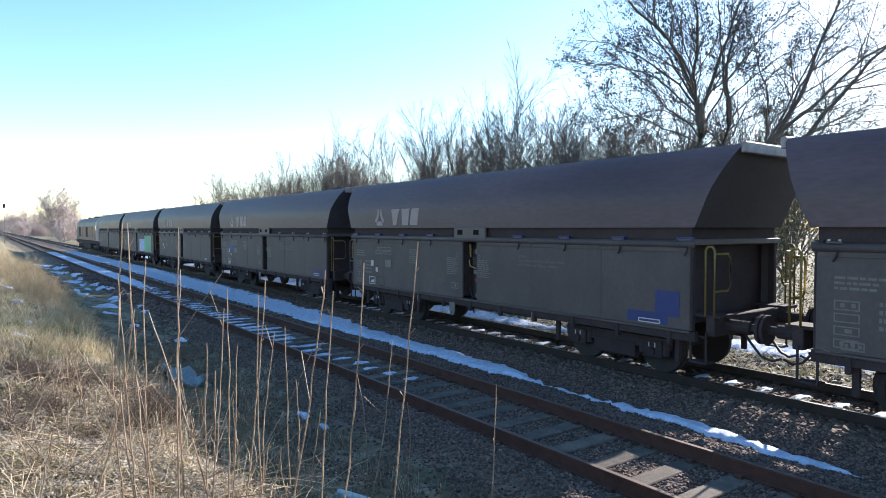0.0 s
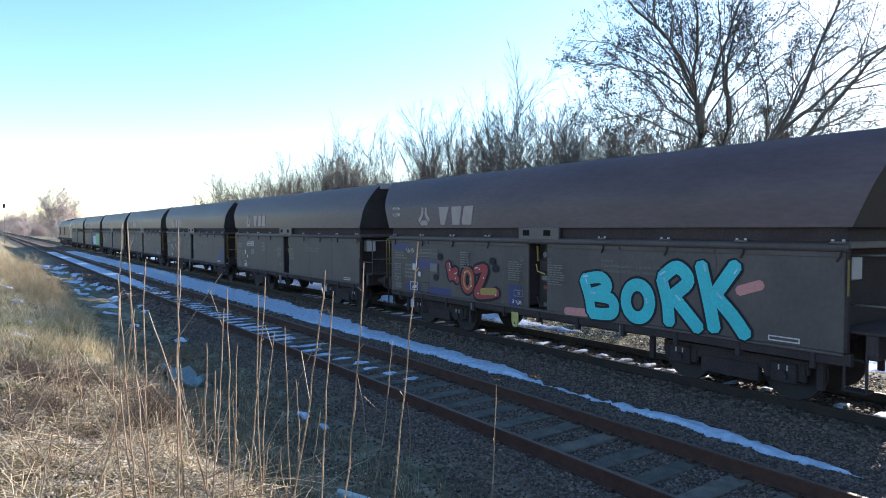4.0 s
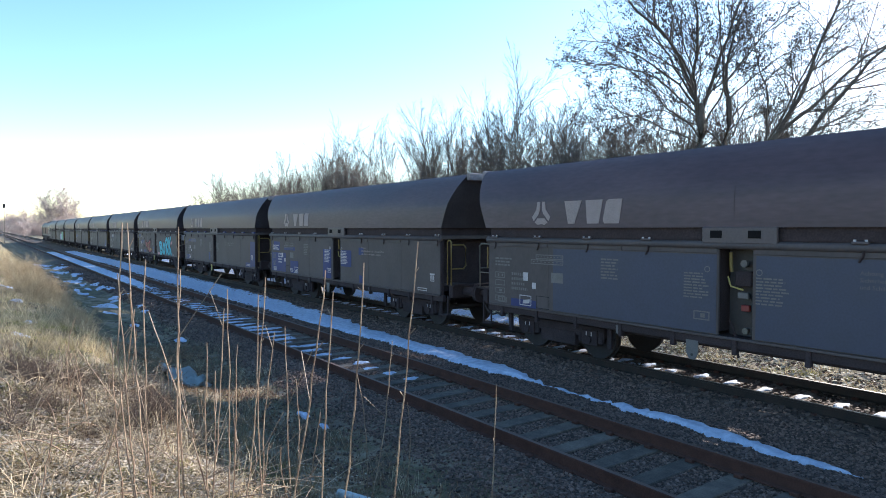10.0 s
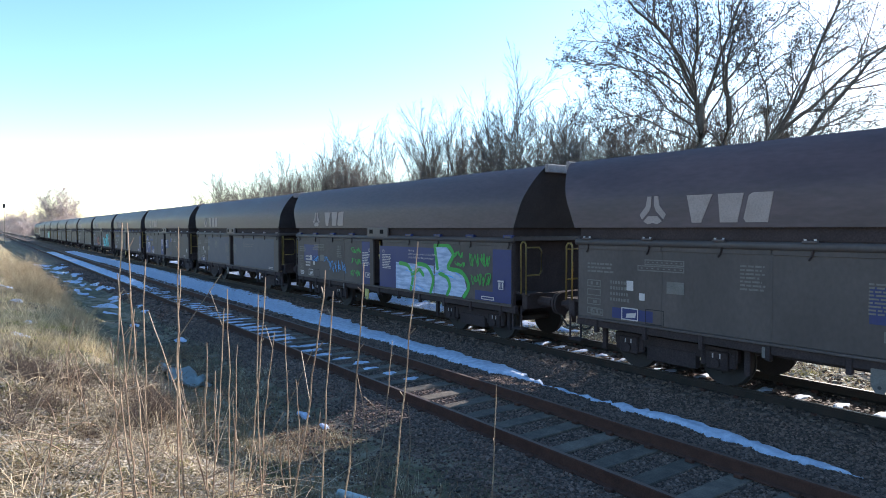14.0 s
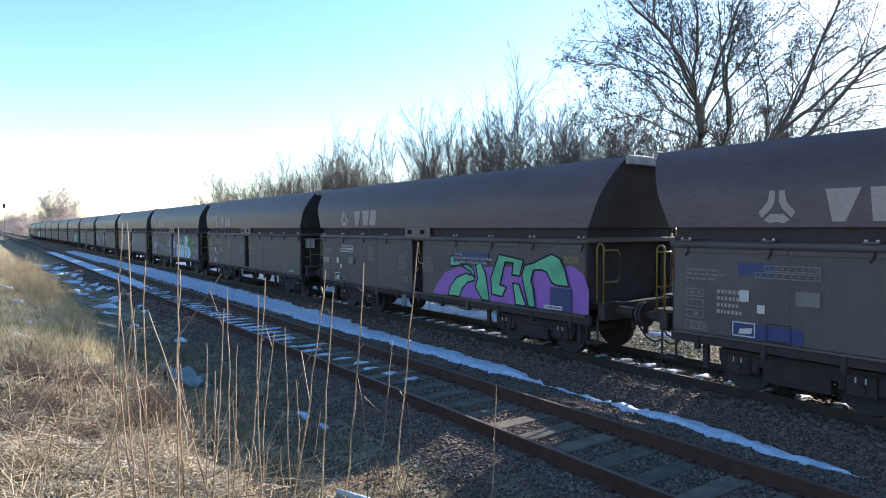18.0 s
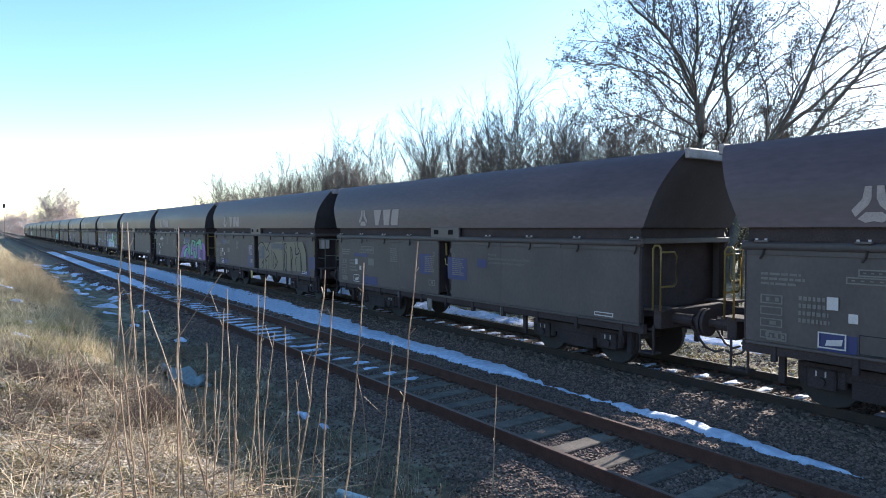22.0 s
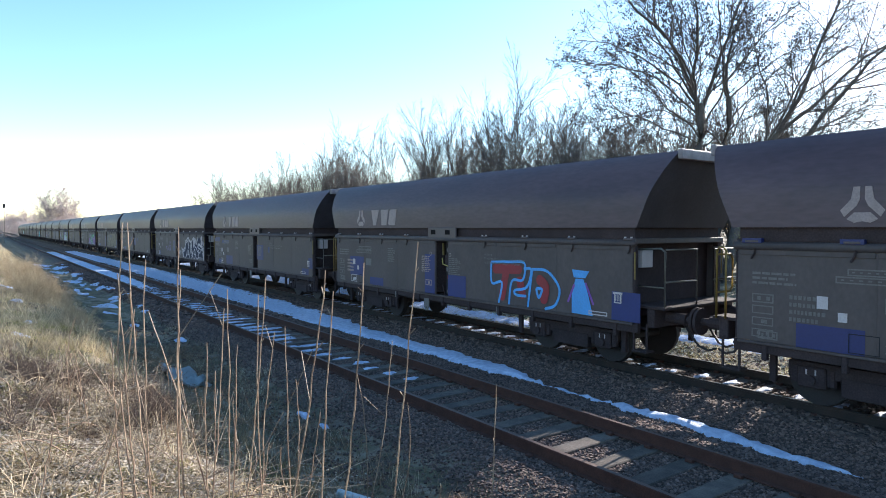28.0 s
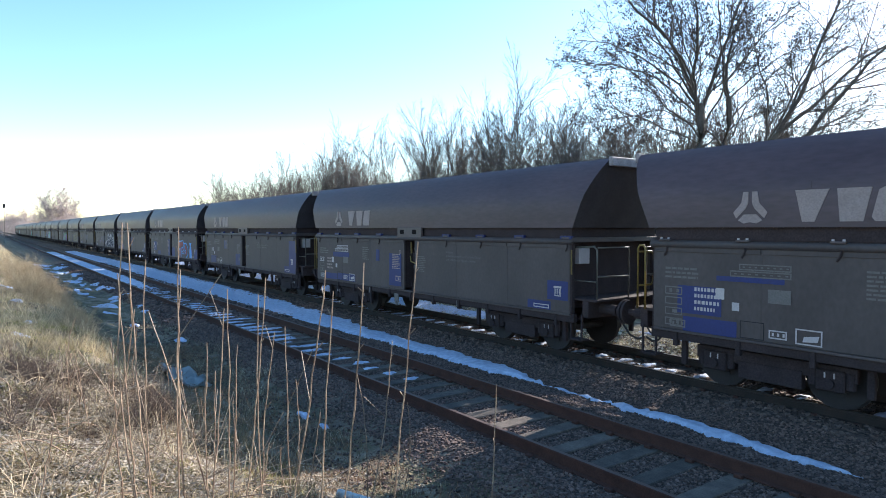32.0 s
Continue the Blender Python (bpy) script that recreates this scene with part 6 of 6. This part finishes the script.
def tree_thing(name, g, material, m, label, leaves=0.0, leafsize=0.05):
    t = new(name)
    pieces = [("trunk" if len(g.stems) == 1 else "stem", v, f) for v, f in g.stems] + [("crown", g.v, g.f)]
    for nm, v, f in pieces:
        me = bpy.data.meshes.new(nm)
        me.from_pydata(v, [], f)
        me.materials.append(material)
        me.shade_smooth()
        new(nm, me).parent = t
    if leaves:
        rng = random.Random(4)
        v, f = [], []
        for tip in g.tips:
            if rng.random() > leaves:
                continue
            for k in range(rng.randint(2, 6)):
                c = tip + Vector((rng.gauss(0, 0.05), rng.gauss(0, 0.05), rng.gauss(-0.04, 0.05)))
                a = Vector((rng.gauss(0, 1), rng.gauss(0, 1), rng.gauss(0, 1))).normalized() * leafsize * rng.uniform(0.6, 1.3)
                b = a.orthogonal().normalized() * leafsize * 0.5
                i = len(v)
                v += [tuple(c - a), tuple(c + b), tuple(c + a), tuple(c - b)]
                f.append((i, i + 1, i + 2, i + 3))
        me = bpy.data.meshes.new("hanging_foliage")
        me.from_pydata(v, [], f)
        me.materials.append(M_LEAF)
        lo = new("hanging_foliage", me)
        lo.parent = t
        tagged(lo, kind="stuff")
    t.matrix_basis = m
    return tagged(t, label, "tree")


def lv(n=0, ln=0.5, rad=0.5, angle=45, frm=0.3, sides=4, segs=4, wander=0.08, lift=0.03, rmin=0.004, taper=0.25):
    return {"n": n, "len": ln, "rad": rad, "angle": angle, "from": frm, "sides": sides, "segs": segs, "wander": wander, "lift": lift, "rmin": rmin, "taper": taper}


TWIGS = [lv(sides=6), lv(11, 0.42, 0.5, 42, 0.15, 4, 7, 0.13, 0.04, 0.012, 0.3), lv(6, 0.55, 0.5, 44, 0.08, 3, 5, 0.15, 0.02, 0.0085), lv(5, 0.5, 0.6, 45, 0.15, 3, 3, 0.16, 0.0, 0.0062)]
RX, RY = 0.586, 0.81      # to the side, as seen from the bank


def bough(g, start, a0, a1, depth, length, r, twigs=True, taper=0.75):
    """A limb that bends from one lean to another (degrees from upright), with its twigs."""
    v, f = [], []
    g.stems.append((v, f))
    p, segs, pts, prev = Vector(start), 9, [], None
    for k in range(segs + 1):
        u = k / segs
        a = radians(a0 + (a1 - a0) * u + g.rng.gauss(0, 7.5))
        d = Vector((RX * math.sin(a) - RY * depth, RY * math.sin(a) + RX * depth, math.cos(a))).normalized()
        q, rad, o = d.to_track_quat("Z", "Y"), r * (1 - taper * u), len(v)
        for s_ in range(7):
            w = q @ Vector((rad * math.cos(0.8976 * s_), rad * math.sin(0.8976 * s_), 0))
            v.append(tuple(p + w))
        if prev is not None:
            f += [(prev + s_, prev + (s_ + 1) % 7, o + (s_ + 1) % 7, o + s_) for s_ in range(7)]
        prev = o
        pts.append((p.copy(), d.copy(), rad))
        p = p + d * (length / segs)
    if twigs:
        n_ = round(2.3 * length)
        for k in range(n_):
            u = 0.12 + 0.88 * (k + g.rng.random()) / n_
            i = min(segs - 1, int(u * segs))
            c = pts[i][0].lerp(pts[i + 1][0], u * segs - i)
            side = pts[i][1].orthogonal().normalized()
            side.rotate(Matrix.Rotation(g.rng.uniform(0, 6.283), 3, pts[i][1]))
            a = radians(g.rng.gauss(44, 10))
            g.grow(c, pts[i][1] * math.cos(a) + side * math.sin(a) + Vector((0, 0, 0.15)), length * 0.38 * g.rng.uniform(0.7, 1.2) * (1.2 - 0.6 * u), min(0.03, max(pts[i][2] * 0.5, 0.016)), 1, TWIGS)
    return pts


def ash(seed, side, trunk, boughs, leaves, label):
    """An ash: a trunk (lean at the foot, lean at the top, length, radius) and its boughs (how far up the trunk, sideways shift, bend, depth, length, radius)."""
    g = Grow(seed)
    a0, a1, ln, r = trunk
    pts = bough(g, (0, 0, 0), a0, a1, 0.0, ln, r, False, 0.4)
    for up, b0, b1, depth, length, rad in boughs:
        i = min(8, int(up * 9))
        bough(g, pts[i][0].lerp(pts[i + 1][0], up * 9 - i), b0, b1, depth, length, rad * 0.72)
    return tree_thing("ash_tree", g, M_BARK, pose(1.75 * (-11.82 + RX * side), 1.75 * (18.97 + RY * side), -3.06) @ Matrix.Diagonal((1.75, 1.75, 1.75, 1)), label, leaves * 0.75, 0.04)


ash(11, 0.0, (0, 0, 7.4, 0.25), ((0.93, -18, -72, 0.1, 6.4, 0.11), (0.97, -10, -4, -0.15, 5.6, 0.085), (0.95, 16, 32, 0.05, 6.2, 0.095), (0.99, -24, -18, 0.25, 4.5, 0.06), (0.88, 22, 34, -0.3, 5.0, 0.05), (0.86, -14, -28, -0.2, 5.0, 0.05), (0.94, -50, -88, -0.2, 4.6, 0.055), (0.9, -72, -108, 0.1, 4.0, 0.042), (0.97, -40, -75, 0.3, 5.0, 0.06), (0.96, 30, 45, 0.35, 4.2, 0.05), (0.97, -30, -60, -0.4, 5.2, 0.06), (0.82, -60, -80, -0.25, 4.2, 0.045), (0.8, 55, 75, 0.2, 3.6, 0.04), (0.84, -35, -50, 0.35, 4.8, 0.05)), 0.3, "bare spreading ash tree with withered seed clusters")
ash(12, 0.67, (2, 0, 7.6, 0.15), ((0.97, 4, 22, 0.1, 5.4, 0.08), (0.9, 38, 62, -0.1, 3.2, 0.04), (0.99, 48, 66, 0.15, 3.8, 0.045), (0.98, -20, -8, -0.3, 4.5, 0.055), (0.8, 30, 50, 0.3, 4.0, 0.045), (0.78, -35, -55, 0.2, 3.5, 0.04)), 0.14, "bare slender ash tree with withered seed clusters")
ash(15, 0.6, (6, 26, 6.9, 0.19), ((0.97, 30, 12, 0.05, 6.2, 0.11), (0.98, 40, 60, -0.05, 6.4, 0.095), (0.99, 36, 46, 0.25, 5.4, 0.07), (0.9, 0, -12, 0.1, 4.5, 0.05), (0.85, 15, 20, -0.3, 5.0, 0.05)), 0.08, "bare ash tree leaning along the line")
ash(16, 1.0, (8, 36, 7.2, 0.14), ((0.98, 40, 56, 0.1, 7.2, 0.1), (0.99, 72, 122, -0.05, 3.2, 0.035), (0.96, 60, 80, 0.3, 4.4, 0.045)), 0.06, "bare ash tree leaning low along the line")

SHRUB = [lv(sides=5, segs=7, wander=0.04, lift=0.05, taper=0.2), lv(9, 0.5, 0.5, 26, 0.1, 4, 5, 0.05, 0.07, 0.012), lv(7, 0.45, 0.5, 30, 0.12, 3, 3, 0.06, 0.05, 0.0095), lv(4, 0.5, 0.6, 32, 0.15, 3, 2, 0.07, 0.04, 0.008)]
SAPLING = [lv(sides=5, segs=9, wander=0.02, lift=0.03, taper=0.1), lv(15, 0.36, 0.42, 26, 0.34, 4, 6, 0.012, 0.045, 0.013), lv(10, 0.42, 0.55, 25, 0.12, 3, 4, 0.02, 0.035, 0.0085), lv(4, 0.5, 0.7, 28, 0.15, 3, 2, 0.02, 0.03, 0.007)]


def shrub(seed, height, stems, spread, spec=SHRUB):
    rng = random.Random(seed)
    return tree_mesh(seed, [((rng.gauss(0, spread), rng.gauss(0, spread), 1), height * rng.uniform(0.7, 1.05), rng.uniform(0.035, 0.06)) for k in range(stems)], spec)


protos, tops = [], []
for k, (hh, st, sp) in enumerate(((9.6, 4, 0.17), (9.6, 4, 0.14), (9.6, 4, 0.2), (9.6, 4, 0.16))):
    o = tree_thing("bare_sapling", shrub(40 + k, hh, st, sp, SAPLING), M_TWIG, pose(0, 0, 0), "slender bare multi-stemmed young tree beyond the track")
    tagged(o, group="bare young trees along the line")
    protos.append(o)
    heights = sorted(v.co.z for c in o.children for v in c.data.vertices)
    tops.append(heights[int(0.985 * len(heights))])
for k, (hh, st, sp) in enumerate(((5.4, 11, 0.3), (5.0, 10, 0.22))):
    o = tree_thing("bare_shrub", shrub(50 + k, hh, st, sp), M_TWIG, pose(0, 0, 0), "dense bare shrub beyond the track")
    tagged(o, group="bare shrubs along the line", category="shrub")
    protos.append(o)
rng = random.Random(77)
placed = set()


def set_out(k, x, y, s):
    m = pose(x, y, -0.6, 0, 0, rng.uniform(0, 360)) @ Matrix.Diagonal((s, s, s, 1))
    if k in placed:
        copy_thing(protos[k], m)
    else:
        protos[k].matrix_basis = m
        placed.add(k)


# clumps of young trees along the line: place and height of the top
CLUMPS = [(-17.2, 6.7), (-18.7, 7.4), (-20.2, 7.9), (-21.5, 9.3), (-23.4, 9.7), (-24.7, 9.6), (-26.3, 8.9), (-27.5, 9.0), (-29.8, 7.9), (-31.2, 7.4), (-32.4, 8.1), (-33.8, 7.3), (-35.3, 7.9), (-36.4, 8.7), (-37.3, 8.8), (-38.2, 9.0), (-39.2, 8.8), (-40.4, 8.3), (-41.6, 7.6),
          (-42.8, 7.9), (-44.2, 8.8), (-45.6, 8.0), (-47.0, 7.5), (-48.5, 7.5), (-50.0, 7.2), (-51.8, 7.6), (-53.4, 8.0), (-54.6, 8.3), (-55.7, 8.4), (-57.0, 8.2), (-58.4, 7.9), (-60.5, 7.2), (-62.5, 6.8), (-64.8, 6.6), (-67, 6.3), (-69, 6.0), (-73, 5.8), (-78, 5.6), (-83, 5.4)]
for k, (x, top) in enumerate(CLUMPS):
    set_out(k % 4, x, 18 + rng.uniform(-0.5, 0.5), (top + 1.3) / tops[k % 4] * rng.uniform(0.96, 1.04))
    if k and x > -43:
        between = CLUMPS[k - 1][0]
        set_out((k + 2) % 4, (x + between) / 2, 19.3 + rng.uniform(-0.5, 0.5), (min(top, CLUMPS[k - 1][1]) + 0.6) / tops[(k + 2) % 4])
    if k % 2:
        set_out(4 + (k // 2) % 2, x + rng.uniform(-0.6, 0.6), 21 + rng.uniform(-0.5, 1.5), rng.uniform(0.95, 1.15))
for k in range(13):
    d = (40.0, 45.0, 50.0)[k % 3]
    side = (0.13 + 0.035 * k) * d
    set_out(4 + k % 2, -0.81 * d + RX * side, 0.586 * d + RY * side, ((3.7 + 0.05 * k) * d / 25 + 3.28) / 5.3 * rng.uniform(0.9, 1.05))

# lower scrub farther down the line, far trees with haze put into their colour
low = tree_thing("low_scrub", shrub(60, 3.4, 9, 0.4), M_TWIG, pose(-70, 17, -0.5), "low bare scrub beside the line")
tagged(low, group="low scrub along the line", category="shrub")
for k in range(10):
    copy_thing(low, pose(-75 - 9.0 * k + rng.uniform(-2, 2), 17.5 + rng.uniform(-1, 3), -0.5, 0, 0, rng.uniform(0, 360)))
FARSPEC = [lv(sides=5, segs=6, wander=0.03, lift=0.03, taper=0.3), lv(12, 0.5, 0.5, 34, 0.15, 4, 5, 0.05, 0.05, 0.04), lv(10, 0.5, 0.6, 34, 0.12, 3, 4, 0.06, 0.04, 0.026), lv(8, 0.5, 0.7, 36, 0.15, 3, 2, 0.08, 0.02, 0.02)]
fg = tree_mesh(70, [((0, 0, 1), 13.2, 0.35)] + [((a * math.cos(1.3 * k), a * math.sin(1.3 * k), 1), 13.0 - 3.2 * a, 0.18) for k, a in enumerate((0.25, 0.5, 0.7, 0.3, 0.55, 0.75, 0.2, 0.45, 0.65, 0.35, 0.6))], FARSPEC)
ft = tree_thing("far_tree", fg, M_FAR_HAZE, pose(-205, 16.6, -0.8) @ Matrix.Diagonal((0.9, 0.9, 0.98, 1)), "large round bare tree in the distance")
tagged(ft, group="far trees")
fg2 = tree_mesh(71, [((rng.gauss(0, 0.5), rng.gauss(0, 0.5), 1), 6.5, 0.12) for k in range(6)], FARSPEC)
fb = tree_thing("far_bush", fg2, M_FAR_HAZE, pose(-225, 24, -0.8), "distant bare scrub beside the line")
tagged(fb, group="far scrub", category="shrub")
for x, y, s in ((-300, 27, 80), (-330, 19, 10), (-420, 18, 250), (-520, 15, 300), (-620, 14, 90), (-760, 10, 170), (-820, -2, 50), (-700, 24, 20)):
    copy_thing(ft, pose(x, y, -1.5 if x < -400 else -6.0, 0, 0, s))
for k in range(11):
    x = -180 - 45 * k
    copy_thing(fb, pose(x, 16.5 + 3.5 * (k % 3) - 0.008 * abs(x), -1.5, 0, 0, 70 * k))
# evergreen hedge and shed seen through the gaps
def hedge(x0, x1, y, h, seed):
    rng = np.random.default_rng(seed)
    k = int(1500 * (x1 - x0))
    c = np.stack([rng.uniform(x0, x1, k), y + rng.normal(0, 0.45, k), rng.uniform(-0.5, h, k) * rng.uniform(0.8, 1.05, k)], 1)
    a = rng.normal(0, 1, (k, 3))
    a /= np.linalg.norm(a, axis=1)[:, None]
    b = np.cross(a, rng.normal(0, 1, (k, 3)))
    b /= np.linalg.norm(b, axis=1)[:, None]
    s = rng.uniform(0.025, 0.06, k)[:, None]
    v = np.stack([c - a * s, c + b * s * 0.5, c + a * s, c - b * s * 0.5], 1).reshape(-1, 3)
    t = new("hedge")
    lo = mesh_thing("hedge_leaves", v.tolist(), np.arange(4 * k).reshape(k, 4).tolist(), isl_mat("glossy_leaf", (0.05, 0.055, 0.022), (0.26, 0.25, 0.125), 0.45, 0.15), "", "", "stuff")
    lo.parent = t
    rr = random.Random(seed)
    for q in range(int((x1 - x0) * 1.5)):
        x = rr.uniform(x0, x1)
        part("hedge_stem", tube(B(), [(x, y, -0.7), (x + rr.uniform(-0.3, 0.3), y + rr.uniform(-0.2, 0.2), h * 0.85)], 0.018, 5), M_BARK, t)
    return tagged(t, "sunlit evergreen hedge beyond the line", "hedge")


hedge(-13.0, 4.0, 23.5, 3.5, 1)
shed = tagged(new("shed"), "low grey shed with a felt roof behind the hedge", "shed")
part("wall", box(B(), -11.5, 5.0, 30.0, 35.0, -0.6, 2.4), M_WALLP, shed)
bm = B()
vs = [bm.verts.new(p) for p in ((-12, 29.6, 2.4), (5.5, 29.6, 2.4), (5.5, 32.5, 3.2), (-12, 32.5, 3.2), (-12, 35.4, 2.4), (5.5, 35.4, 2.4))]
for f in ((0, 1, 2, 3), (3, 2, 5, 4), (0, 3, 4), (1, 5, 2), (0, 4, 5, 1)):
    bm.faces.new([vs[i] for i in f])
part("roof", bm, M_ROOF, shed)
# slim line-side mast far down the track
mast = tagged(new("signal_mast"), "slim pale line-side signal mast far down the track", "signal mast")
part("post", tube(B(), [(-150, 3.0, -0.3), (-150, 3.0, 7.4)], 0.05, 8), M_STEEL, mast)
part("head", box(B(), -150.1, -149.9, 2.8, 3.2, 6.7, 7.5, 0.03), M_BLACK, mast)


# ---- motion of the train ----
def motions():
    for num, w in wagons.items():
        walk(w, [(t, pose(wagon_x(num, t), FAR_Y, 0)) for t in range(33)])
    walk(loco, [(t, pose(wagon_x(FIRST, t) - 7.02 - 10.7, FAR_Y, 0)) for t in range(33)])
    ticks = [k / 15 for k in range(481)]
    for thing, radius in [(w, 0.46) for w in wagons.values()] + [(loco, 0.53)]:
        for ws in thing.children:
            if not ws.name.startswith("wheelset"):
                continue
            x = round(ws.matrix_basis.translation.x, 3)
            if (x, radius) in turning:
                ws.rotation_mode = "QUATERNION"
                same = turning[(x, radius)].animation_data
                ws.animation_data_create().action = same.action
                ws.animation_data.action_slot = same.action_slot
            else:
                walk(ws, [(t, pose(x, 0, radius, 0, -math.degrees(run(t) / radius), 0)) for t in ticks])
                turning[(x, radius)] = ws


turning = {}
motions()
